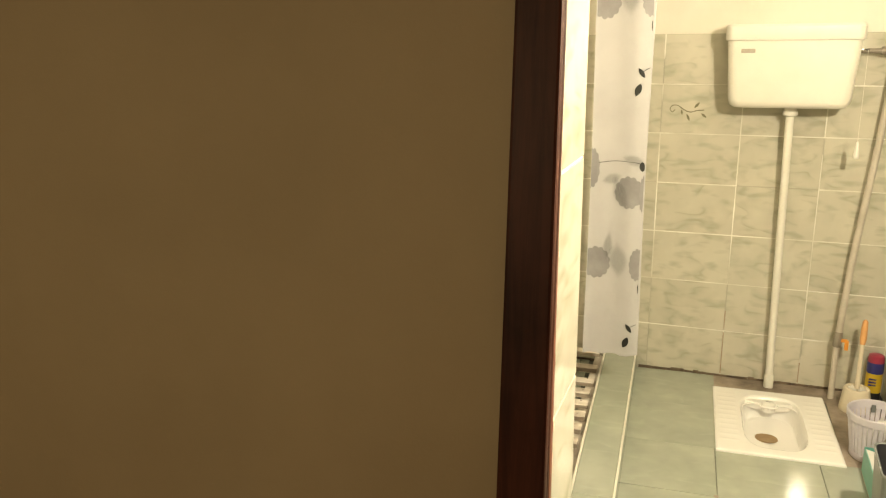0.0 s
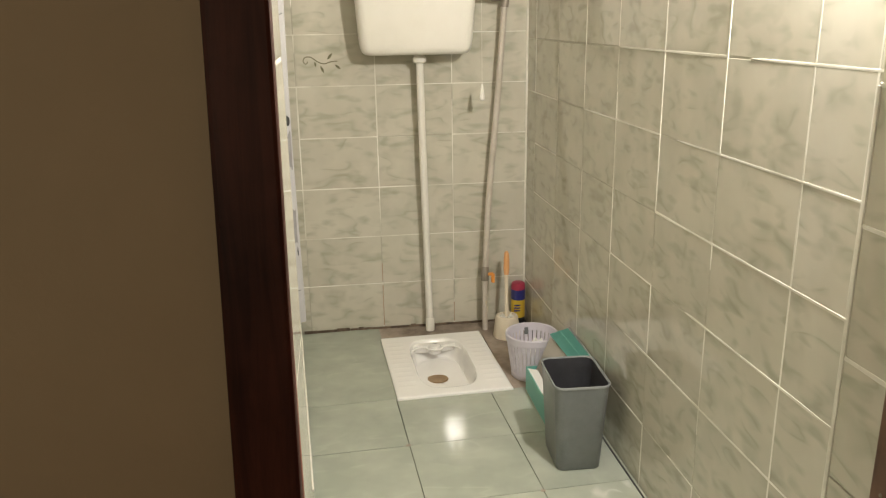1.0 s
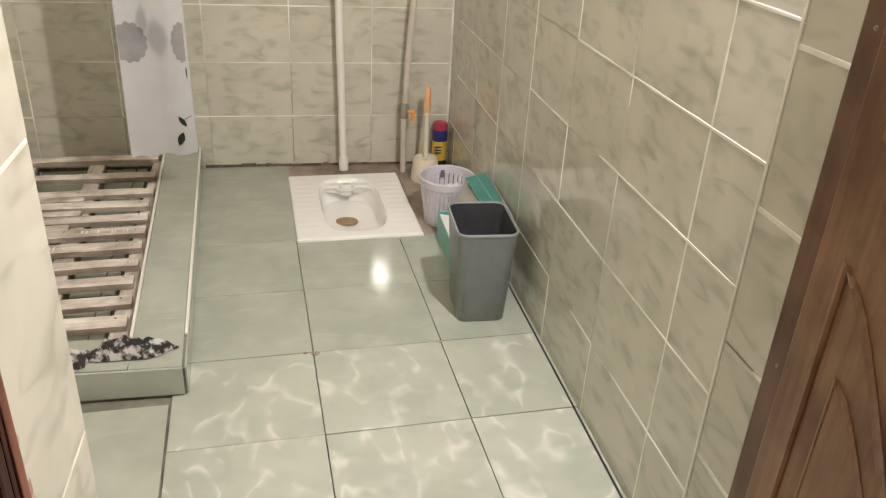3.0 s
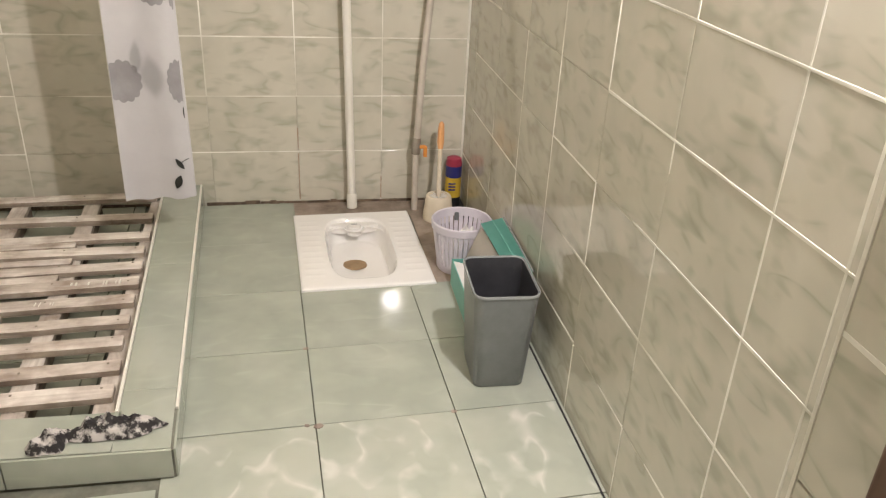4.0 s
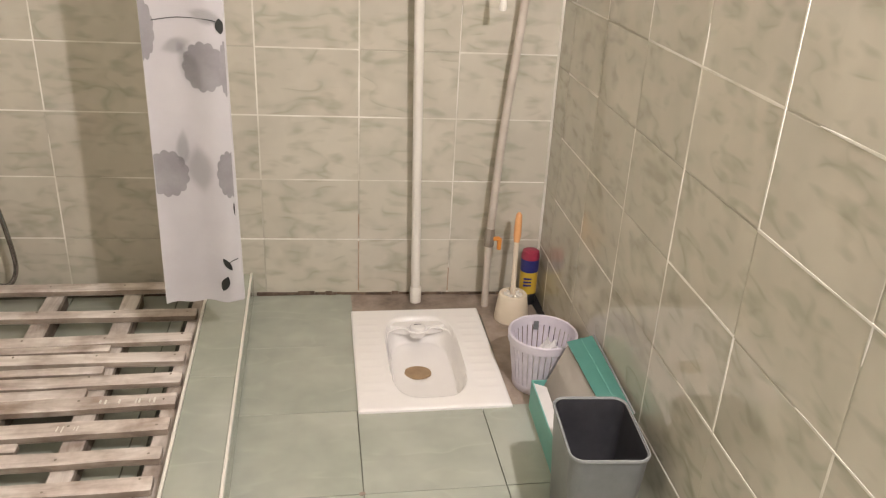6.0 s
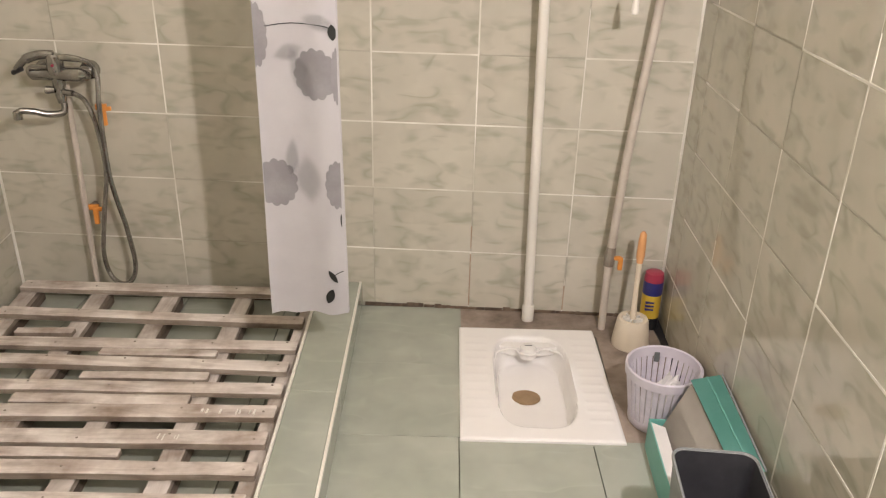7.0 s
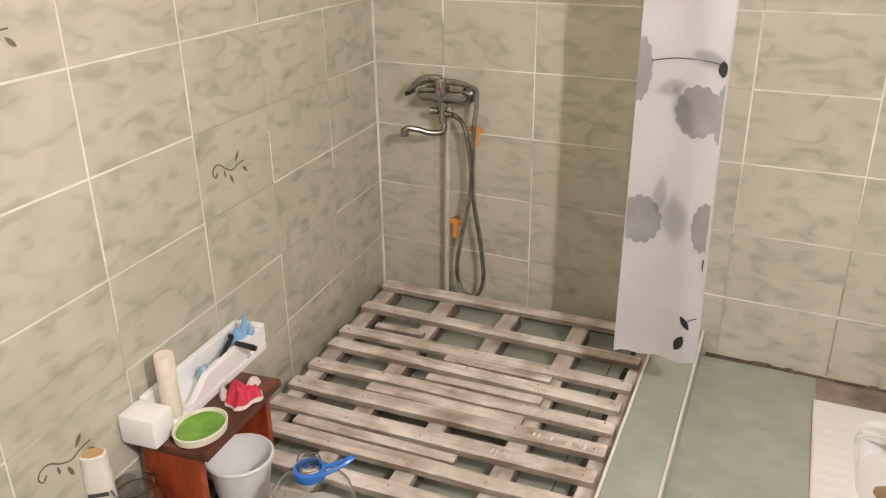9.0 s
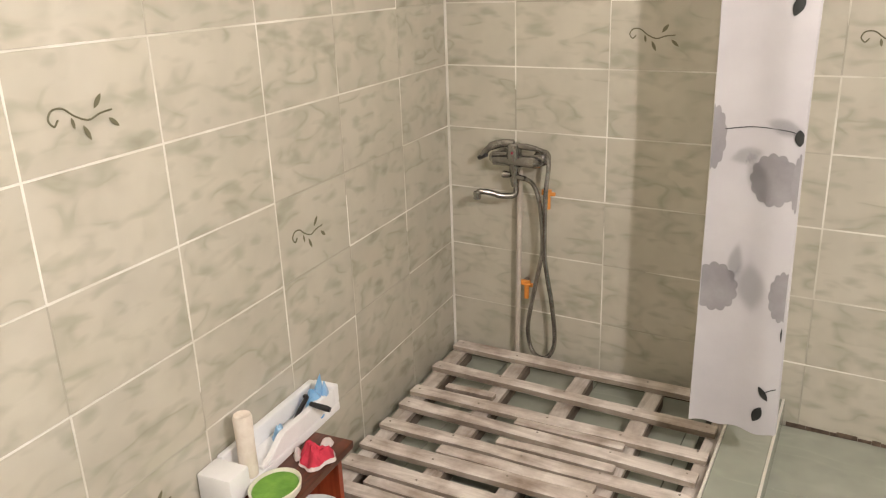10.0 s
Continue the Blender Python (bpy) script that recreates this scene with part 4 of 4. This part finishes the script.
def water_pipes():
    p = thing("water_pipe", (-1.797, -0.044, 0), "thin grey water pipe on the wall", "pipe")
    part("tube", tube([(-0.012, 0, 0.02), (0.0, 0, 0.62), (0.004, -0.004, 0.70)], 0.0088, 12), M_PIPE, p, smooth=True)
    for at, turn in (((-1.786, -0.030, 0.302), 0), ((-1.712, -0.034, 0.622), 12)):
        v = thing("stop_valve", at, "small stop valve with a bright orange lever", "valve", "stop valves", turn)
        part("valve_body", tube([(-0.006, 0.036, 0.01), (-0.002, -0.004, 0.01)], 0.010, 10), M_TAPE, v, smooth=True)
        bm = box(-0.010, 0.022, -0.012, 0.0, 0.004, 0.022, 0.003)
        box(0.004, 0.019, -0.016, -0.004, -0.042, 0.012, 0.004, bm)
        box(0.010, 0.034, -0.014, -0.002, 0.002, 0.014, 0.003, bm)
        part("lever", bm, M_ORANGE, v, "orange lever")


water_pipes()


# ---- stool and washing things ----
DECK = 0.079


def stool():
    s = thing("stool", (-1.818, -1.176, DECK), "low red-brown varnished wooden stool on the grate", "stool", rz=8.0)
    h = 0.19
    part("seat", box(-0.090, 0.092, -0.150, 0.146, h - 0.020, h, 0.003), M_STOOLTOP, s, "dark worn seat")
    for y in (-0.135, 0.120):
        part("side_panel", box(-0.072, 0.066, y - 0.009, y + 0.009, 0, h - 0.020, 0.002), M_STOOL, s)
    part("apron", box(-0.072, -0.058, -0.125, 0.110, h - 0.075, h - 0.020, 0.002), M_STOOL, s)


stool()
SEAT = DECK + 0.19


def foam_tray():
    f = thing("foam_tray", (-1.878, -1.138, SEAT), "white foam packing tray holding bathroom bits", "tray", rz=8.0)
    W, L, H = 0.086, 0.215, 0.068
    part("block", box(-W / 2, W / 2, -L, -0.150, 0, H - 0.002, 0.007), M_FOAM, f, "solid foam end block", True)
    part("base", box(-W / 2, W / 2, -0.1495, L, 0, 0.022, 0.004), M_FOAM, f)
    part("back_wall", box(-W / 2, -W / 2 + 0.017, -0.1495, L, 0.0225, H + 0.001, 0.005), M_FOAM, f)
    part("end_wall", box(-W / 2 + 0.0175, W / 2, L - 0.022, L, 0.0225, H + 0.004, 0.005), M_FOAM, f)
    # front wall with a sloping notch cut down beside the block
    side = bmesh.new()
    outline = [(-0.104, 0.0225), (L - 0.0225, 0.0225), (L - 0.0225, H), (-0.018, H), (-0.030, H - 0.004), (-0.072, 0.037), (-0.084, 0.033), (-0.104, 0.033)]
    rows = [[side.verts.new((x, y, z)) for y, z in outline] for x in (W / 2 - 0.016, W / 2)]
    side.faces.new(rows[0][::-1])
    side.faces.new(rows[1])
    for a in range(len(outline)):
        b = (a + 1) % len(outline)
        side.faces.new((rows[0][a], rows[0][b], rows[1][b], rows[1][a]))
    bmesh.ops.recalc_face_normals(side, faces=side.faces)
    bmesh.ops.bevel(side, geom=list(side.edges), offset=0.002, segments=2, affect="EDGES")
    part("front_wall", side, M_FOAM, f)


foam_tray()
roll = thing("loofah_roll", (-1.8386, -1.2607, SEAT + 0.0225), "beige loofah roll standing in the foam tray", "loofah", rz=8)
part("roll", lathe(((0, 0.0), (0.019, 0.001), (0.0205, 0.02), (0.0195, 0.085), (0.0210, 0.140), (0.018, 0.148), (0.009, 0.146), (0, 0.140)), 22), M_LOOFAH, roll, smooth=True)


def tray_bits():
    film = crumple("blue_wrapper", (0.05, 0.09, 0.055), M_BLUEFILM, 7.7, cells=18, height=1.3)
    film.matrix_basis = pose(-1.884, -0.985, SEAT + 0.024, 18, 0, 20)
    tagged(film, "crumpled light blue plastic wrapper in the tray", "wrapper")
    bm = bmesh.new()
    for k, (a, b) in enumerate((((-0.01, 0, 0.0), (0.004, 0.006, 0.075)), ((0.004, 0.01, 0.0), (0.010, 0.012, 0.055)))):
        tube([a, ((a[0] + b[0]) / 2 + 0.004, a[1], b[2] * 0.5), b], [0.012, 0.010, 0.001], 6, bm)
    g = tagged(part("blue_scrap", bm, M_BLUEFILM, smooth=True), "pointed scrap of light blue film", "wrapper")
    g.location = (-1.876, -0.982, SEAT + 0.048)
    film2 = crumple("blue_wrapper", (0.035, 0.05, 0.04), M_BLUEFILM, 2.2, cells=14, height=1.2)
    film2.matrix_basis = pose(-1.872, -1.13, SEAT + 0.024, 0, 0, 60)
    tagged(film2, "crumpled light blue plastic wrapper in the tray", "wrapper")
    rz = thing("razor", (-1.872, -1.06, SEAT + 0.036), "black disposable razor lying in the tray", "razor", rz=8)
    part("handle", tube(spline([(0.004, -0.055, -0.012), (-0.004, 0.0, 0.018), (-0.006, 0.05, 0.040)]), 0.0055, 8), M_BLACK, rz, smooth=True)
    part("head", box(-0.018, 0.006, 0.046, 0.056, 0.034, 0.042, 0.002), M_BLACK, rz)
    pen = thing("black_brush_handle", (-1.826, -1.040, SEAT + 0.073), "short black plastic handle across the tray edge", "handle", rz=12)
    part("handle", tube([(-0.022, 0, 0.010), (0.020, 0, 0.004), (0.030, 0, 0.002)], [0.006, 0.0075, 0.006], 10), M_BLACK, pen, smooth=True)


tray_bits()


def soap_dish():
    d = thing("soap_dish", (-1.764, -1.262, SEAT), "round white dish of bright green soap", "soap dish", rz=8)
    part("dish", lathe(((0, 0.0), (0.042, 0.0), (0.053, 0.008), (0.055, 0.024), (0.052, 0.025), (0.049, 0.018), (0, 0.016)), 34, squash=(0.95, 1.15)), M_DISH, d, smooth=True)
    part("soap", lathe(((0.0495, 0.017), (0.046, 0.0205), (0.025, 0.0195), (0, 0.019)), 34, squash=(0.95, 1.15)), M_GREEN, d, "green soap paste", True)


soap_dish()
cl = crumple("red_cloth", (0.082, 0.094, 0.034), [M_CLOTHRED, M_CLOTHWHITE], 4.4, cells=48, height=1.6, edge=0.92, lobes=0.06)
cl.matrix_basis = pose(-1.772, -1.120, SEAT, 0, 0, 35)
tagged(cl, "crumpled red cloth with pale edging on the stool", "cloth")


for at, size, turn in (((0.018, 0.052, 0.0), (0.034, 0.020, 0.016), 30), ((-0.044, 0.014, 0.0), (0.020, 0.040, 0.018), 10)):
    lace = crumple("lace", size, M_CLOTHWHITE, 2.0 + turn, cl, cells=14, height=1.4)
    lace.matrix_basis = pose(*at, 0, 0, turn)
    lace["label"] = "gathered white lace edging"


def bucket():
    b = thing("bucket", (-1.727, -1.202, DECK), "small white plastic tub beside the stool", "bucket")
    part("tub", lathe(((0, 0.0), (0.046, 0.0), (0.051, 0.002), (0.0535, 0.007), (0.0690, 0.101), (0.0725, 0.102), (0.0745, 0.108), (0.0730, 0.112), (0.0700, 0.112), (0.0670, 0.106), (0.051, 0.010), (0.046, 0.006), (0, 0.0055)), 40), M_TUB, b, smooth=True)


bucket()


def water_bottle():
    b = thing("water_bottle", (-1.492, -1.262, DECK), "large clear plastic water bottle with blue neck ring", "bottle")
    out = [(0.076, 0.0), (0.085, 0.008), (0.085, 0.05), (0.082, 0.056), (0.082, 0.062), (0.085, 0.068), (0.085, 0.110), (0.078, 0.142), (0.056, 0.170), (0.031, 0.185), (0.022, 0.190), (0.0215, 0.222)]
    inner = [(r - 0.0012, z) for r, z in reversed(out)]
    part("body", lathe([(0, 0.002)] + out + inner[:-1] + [(0.074, 0.0035), (0, 0.0035)], 36), M_PET, b, smooth=True)
    # white mound in the lower bottle, its top sloping along y
    powder = lathe(((0, 0.005), (0.070, 0.005), (0.0815, 0.010), (0.0815, 0.050), (0.0795, 0.058), (0.0800, 0.064), (0.0815, 0.068), (0.0812, 0.0695), (0.060, 0.082), (0.03, 0.090), (0, 0.092)), 32)
    for v in powder.verts:
        if v.co.z > 0.069:
            v.co.z += 0.16 * v.co.y - 0.012 + 0.006 * noise.noise((v.co.x * 40, v.co.y * 40, 1.0))
    part("powder", powder, M_PAPER, b, "white mound inside the lower bottle", True)
    for z in (0.203, 0.210, 0.217):
        part("thread", lathe(((0.0215, z - 0.0015), (0.0232, z), (0.0215, z + 0.0015)), 28), M_PET, b, smooth=True)
    ring = part("neck_ring", lathe(((0.0222, 0.180), (0.0310, 0.180), (0.0315, 0.198), (0.0250, 0.200), (0.0222, 0.196)), 30), M_CAPBLUE, b, "blue ring", True)
    bm = tube(spline([(0.020, 0.016, 0.193), (0.045, 0.036, 0.200), (0.066, 0.050, 0.210), (0.066, 0.038, 0.208), (0.045, 0.010, 0.198), (0.024, -0.010, 0.191)]), 0.0045, 8)
    part("carry_handle", bm, M_CAPBLUE, ring, smooth=True)


water_bottle()


def glass_jar():
    j = thing("glass_jar", (-1.816, -1.404, KERB), "empty clear glass jar on the kerb", "jar")
    out = [(0.046, 0.0), (0.054, 0.006), (0.055, 0.100), (0.048, 0.122), (0.041, 0.130), (0.041, 0.146), (0.0435, 0.149)]
    inner = [(r - 0.0025, z) for r, z in reversed(out[1:])]
    part("glass", lathe([(0, 0.0)] + out + inner + [(0.046, 0.007), (0, 0.007)], 32), M_GLASS, j, smooth=True)


glass_jar()


def shampoo():
    s = thing("shampoo_bottle", (-1.869, -1.441, KERB), "white shampoo bottle with tan cap and gold label", "bottle", rz=40)
    part("body", loft([(rounded(0.052, 0.034, 0.015, 5), 0.0, (0, 0)), (rounded(0.056, 0.038, 0.017, 5), 0.006, (0, 0)), (rounded(0.056, 0.038, 0.017, 5), 0.16, (0, 0)), (rounded(0.054, 0.037, 0.0165, 5), 0.188, (0, 0)), (rounded(0.050, 0.036, 0.016, 5), 0.192, (0, 0))]), M_PLASTIC, s, smooth=True)
    part("cap", loft([(rounded(0.050, 0.037, 0.0165, 5), 0.193, (0, 0)), (rounded(0.051, 0.038, 0.017, 5), 0.20, (0, 0)), (rounded(0.050, 0.037, 0.0165, 5), 0.228, (0, 0)), (rounded(0.044, 0.032, 0.0135, 5), 0.230, (0, 0))]), M_PLASTIC, s, smooth=True)
    part("cap_top", lathe(((0.0215, 0.2300), (0.0215, 0.2315), (0, 0.2315)), 20, squash=(1, 0.72)), M_TANCAP, s, "tan cap top")
    part("label_bar", box(-0.019, 0.019, -0.0200, -0.018, 0.140, 0.149, 0.0003), M_LABELINK, s)
    part("label_mark", box(-0.012, 0.012, -0.0200, -0.018, 0.085, 0.118, 0.0003), M_GOLD, s)


shampoo()
M_RAG = speckled("grey_print_rag", (0.52, 0.49, 0.47), (0.025, 0.022, 0.022), 38.0, 0.9, bump=0.5, fine=300, distance=0.001)
for n in M_RAG.node_tree.nodes:
    if n.type == "VALTORGB":
        n.color_ramp.elements[0].position, n.color_ramp.elements[1].position = 0.42, 0.53
rag = crumple("rag", (0.205, 0.06, 0.042), [M_RAG, M_CLOTHWHITE], 9.3, cells=40, height=1.1)
rag.matrix_basis = pose(-1.000, -1.372, KERB, 0, 0, 4)
tagged(rag, "crumpled grey patterned rag on the kerb", "rag")
rag2 = crumple("rag", (0.10, 0.07, 0.03), [M_RAG, M_CLOTHWHITE], 1.3, cells=26, height=1.0)
rag2.matrix_basis = pose(-1.115, -1.395, KERB, 0, 0, 50)
tagged(rag2, "small crumpled grey patterned rag on the kerb", "rag")


# ---- tile ornaments ----
def vine(frame_m, parent, s=1.0):
    """A printed scroll with leaves, in the plane of a tile."""
    v = new("vine_print", mesh_of("vine_print", tube(spline([(-0.052, 0.004, 0), (-0.060, -0.004, 0), (-0.068, 0.006, 0), (-0.060, 0.018, 0), (-0.042, 0.018, 0), (-0.022, 0.004, 0), (0.0, -0.004, 0),
                                                             (0.022, 0.002, 0), (0.045, 0.004, 0)]), 0.0015, 5), M_VINE))
    v.parent = parent
    v.matrix_basis = frame_m @ Matrix.Scale(s, 4)
    bm = bmesh.new()
    for x, y, l, w, a in ((-0.012, -0.010, 0.026, 0.008, -65), (0.012, 0.010, 0.026, 0.009, 50), (0.036, -0.007, 0.024, 0.008, -40), (-0.03, 0.004, 0.018, 0.006, -80)):
        pts = []
        for i in range(14):
            t = i / 7 if i <= 7 else (14 - i) / 7
            u, q = t * l, (1 if i <= 7 else -1) * w / 2 * math.sin(math.pi * t) ** 0.8
            c, d = math.cos(radians(a)), math.sin(radians(a))
            pts.append(bm.verts.new((x + u * c - q * d, y + u * d + q * c, 0.0006)))
        bm.faces.new(pts)
    part("vine_leaf", bm, M_VINE, v)
    return v


def lay_grout(parent, frame_m, us, vs, width, height, missing, seed):
    """Slightly raised beads of white grout along the joints, worn away here and there.
    missing(u) is the share of joints that have lost theirs."""
    rnd = random.Random(seed)
    bm = bmesh.new()

    def bead(x0, y0, x1, y1, from_cut, to_cut):
        ln = math.hypot(x1 - x0, y1 - y0)
        dx, dy = (x1 - x0) / ln, (y1 - y0) / ln
        steps = max(2, int(ln / 0.03))
        ph = rnd.uniform(0, 60)
        rows = []
        for k in range(steps + 1):
            t = k / steps
            w = width * (1 + 0.45 * noise.noise((ph + t * ln * 14, 0.5, ph)))
            w *= min(1.0, (0.15 + 3 * t) if from_cut else 1.0, (0.15 + 3 * (1 - t)) if to_cut else 1.0)
            h = height * (1 + 0.6 * noise.noise((ph, t * ln * 9, 4.0)))
            cx, cy = x0 + (x1 - x0) * t, y0 + (y1 - y0) * t
            rows.append([bm.verts.new((cx - dy * o * w, cy + dx * o * w, z)) for o, z in ((-0.5, -0.002), (-0.36, h * 0.75), (0, h), (0.36, h * 0.75), (0.5, -0.002))])
        for a, b in zip(rows, rows[1:]):
            for i in range(4):
                bm.faces.new((a[i], a[i + 1], b[i + 1], b[i]))

    for i, u in enumerate(us):
        for v0, v1 in zip(vs, vs[1:]):
            if 0 < i < len(us) - 1 and rnd.random() > missing(u):
                a, b = (0.0, 1.0) if rnd.random() > 0.15 else sorted((rnd.choice((0.0, 1.0)), rnd.uniform(0.3, 0.7)))
                bead(u, v0 + (v1 - v0) * a, u, v0 + (v1 - v0) * b, a > 0, b < 1)
    for j, v in enumerate(vs):
        for u0, u1 in zip(us, us[1:]):
            if 0 < j < len(vs) - 1 and rnd.random() > missing((u0 + u1) / 2):
                a, b = (0.0, 1.0) if rnd.random() > 0.15 else sorted((rnd.choice((0.0, 1.0)), rnd.uniform(0.3, 0.7)))
                bead(u0 + (u1 - u0) * a, v, u0 + (u1 - u0) * b, v, a > 0, b < 1)
    ob = part("grout_lines", bm, M_GROUT, parent, "raised white grout lines", True)
    ob.matrix_basis = frame_m @ pose(0, 0, 0.006)


BACK = plane_frame((0, 0.006, 0), (1, 0, 0), (0, -1, 0))
RIGHT = plane_frame((0.006, 0, 0), RIGHT_WAY, (-1, -0.014, 0))
LEFT = plane_frame((-2.091, 0, 0), -LEFT_WAY, (1, 0.14, 0))
for m, par, u, v, s in ((BACK, wall_back, -1.39, 1.110, 1.0), (BACK, wall_back, -0.80, 1.106, 1.0), (LEFT, wall_left, -1.478, 1.093, 1.0), (LEFT, wall_left, -0.868, 0.705, 1.0),
                        (LEFT, wall_left, -1.495, 0.322, 1.0)):
    vine(m @ pose(u, v, 0.0068), par, 1.15 * s)

# ---- tiles, last ----
BACK_X = [-2.085, -1.832, -1.527, -1.219, -0.911, -0.606, -0.305, -0.001]
BACK_Z = [0.005, 0.202, 0.406, 0.611, 0.815, 1.016, 1.210, TILE_TOP]
lay_tiles(wall_back, BACK, BACK_X, BACK_Z, M_TILE, 0.0038, uneven=0.0003)
lay_grout(wall_back, BACK, BACK_X, BACK_Z, 0.0052, 0.0006, lambda u: 0.10, 5)
RIGHT_S = [0.008, 0.13, 0.425, 0.715, 0.998, 1.300, 1.603, 1.902, 2.060, 2.148]
RIGHT_Z = [0.002, 0.190, 0.395, 0.593, 0.788, 0.983, 1.182, 1.385]
lay_tiles(wall_right, RIGHT, RIGHT_S, RIGHT_Z, M_TILE, 0.0040, uneven=0.0003)
lay_grout(wall_right, RIGHT, RIGHT_S, RIGHT_Z, 0.0064, 0.0006, lambda u: 0.45 if u < 0.9 else 0.08, 12)
LEFT_S = [-2.33, -2.24, -1.935, -1.625, -1.318, -1.000, -0.688, -0.345, -0.006]
LEFT_Z = BACK_Z
lay_tiles(wall_left, LEFT, LEFT_S, LEFT_Z, M_TILE, 0.0038, uneven=0.0003)
lay_grout(wall_left, LEFT, LEFT_S, LEFT_Z, 0.0052, 0.0006, lambda u: 0.10 if u < -0.9 else 0.35, 7)
REVEAL = plane_frame((-0.826, -2.3165, 0), (0, 1, 0), (1, 0, 0))
lay_tiles(wall_front, REVEAL, [-0.166, -0.001], [0.002, 0.33, 0.63, 0.93, 1.23, 1.53, 1.83, 2.05], M_TILE, 0.004)
REVR = plane_frame((-0.0265, -2.15, 0), (0, -1, 0), (-1, 0, 0))
lay_tiles(reveal_right, REVR, [0.0, 0.112], [0.002, 0.168, 0.368, 0.568, 0.768, 0.972, 1.170, 1.370, 1.57, 1.77, 2.05], M_TILE, 0.004)

lay_grout(reveal_right, REVR, [0.0, 0.112], [0.002, 0.168, 0.368, 0.568, 0.768, 0.972, 1.170, 1.370, 1.57, 1.77, 2.05], 0.0085, 0.0012, lambda u: 0.0, 22)
part("corner_bead", box(-0.0345, -0.0305, -2.1535, -2.1465, 0.0, 1.17, 0.0012), M_GROUT, reveal_right, "white grout bead on the corner")

GRID = pose(-0.594, -0.980, -0.006, 0, 0, 2.8)
lay_tiles(slab, GRID, [0.0, 0.332, 0.625], [0.0, 0.314], M_FLOORG, 0.0022, "floor_tile", skip=())
lay_tiles(slab, GRID, [-0.345, 0.0], [-0.315, 0.0, 0.318], M_FLOORG, 0.0022, "floor_tile")
lay_tiles(slab, GRID, [-0.345, 0.012], [0.318, 0.648, 0.985], M_FLOORG, 0.0016, "floor_tile")
lay_tiles(slab, GRID, [0.0, 0.332, 0.625], [-0.315, 0.0], M_FLOORG, 0.0024, "floor_tile")
lay_tiles(slab, GRID, [-0.332, 0.0, 0.330, 0.640], [-1.60, -1.27, -0.950, -0.632, -0.315], M_FLOORW, 0.0024, "floor_tile")
lay_tiles(slab, GRID, [-0.70, -0.335], [-1.42, -1.10, -0.79, -0.470], M_FLOORG, 0.003, "floor_tile")
lay_tiles(slab, GRID, [-1.30, -1.0, -0.70], [-1.42, -1.10, -0.79, -0.470], M_FLOORG, 0.003, "floor_tile")
TRAY = pose(-1.09, -1.30, -0.006, 0, 0, 2.8)
lay_tiles(slab, TRAY, [-1.02, -0.70, -0.37, -0.04, 0.0], [0.02, 0.34, 0.67, 1.0, 1.30], M_FLOORG, 0.003, "floor_tile")
structure("corridor_floor", prism([(-3.2, -4.6), (0.0, -4.6), (0.0, -2.49), (-3.2, -2.49)], -0.006, 0.0), M_POST, "dark brown corridor floor", "floor")
gap = bmesh.new()
rnd_gap = random.Random(5)
gx = -2.08
while gx < -0.01:
    w = rnd_gap.uniform(0.006, 0.06)
    if not -1.09 < gx < -0.97:
        box(gx, gx + w * 0.98, -rnd_gap.uniform(0.0004, 0.006), 0.004, -0.005, rnd_gap.choice((0.0072, 0.0072, 0.0075, 0.008, 0.009, 0.012)), 0.0008, gap)
    gx += w
structure("wall_base_dirt", gap, M_DIRT, "dark crumbled grout along the foot of the wall", "trim")
structure("wall_gap", prism([(-0.0015, -0.68), (0.003, -0.68), (0.022, -2.15), (0.0185, -2.15)], -0.004, 0.003), M_BLACK, "black gap between floor and wall", "trim")
structure("corner_grime", prism([(-0.034, 0.004), (0.004, 0.004), (0.006, -0.50), (-0.006, -0.46), (-0.012, -0.27), (-0.022, -0.12)], -0.004, 0.0026), M_BLACK, "black grime in the corner of the floor", "trim")
chip = bmesh.new()
for cx, cy, r, seed in ((0.006, -0.322, 0.009, 1.0), (-0.004, 0.001, 0.006, 2.0), (0.328, -0.318, 0.006, 3.0), (-0.02, -0.316, 0.005, 5.0)):
    prism([(cx + r * (1 + 0.5 * noise.noise((k * 1.3, seed, 0))) * math.cos(k * math.tau / 9) * 1.3, cy + r * (1 + 0.5 * noise.noise((k * 1.3, seed, 7))) * math.sin(k * math.tau / 9)) for k in range(9)], 0.004, 0.0071, 0, chip)
chips = structure("floor_chips", chip, M_CEMENT, "broken tile corners filled with brown cement", "floor")
chips.matrix_basis = GRID
stain = bmesh.new()
for u, v0, v1 in ((-0.606, 0.012, 0.196), (-0.606, 0.215, 0.29), (-0.305, 0.012, 0.10)):
    box(u - 0.0020, u + 0.0020, v0, v1, 0.0062, 0.0070, 0.0004, stain)
part("stained_grout", stain, M_RUST, wall_back, "rust-brown stained grout near the toilet").matrix_basis = BACK
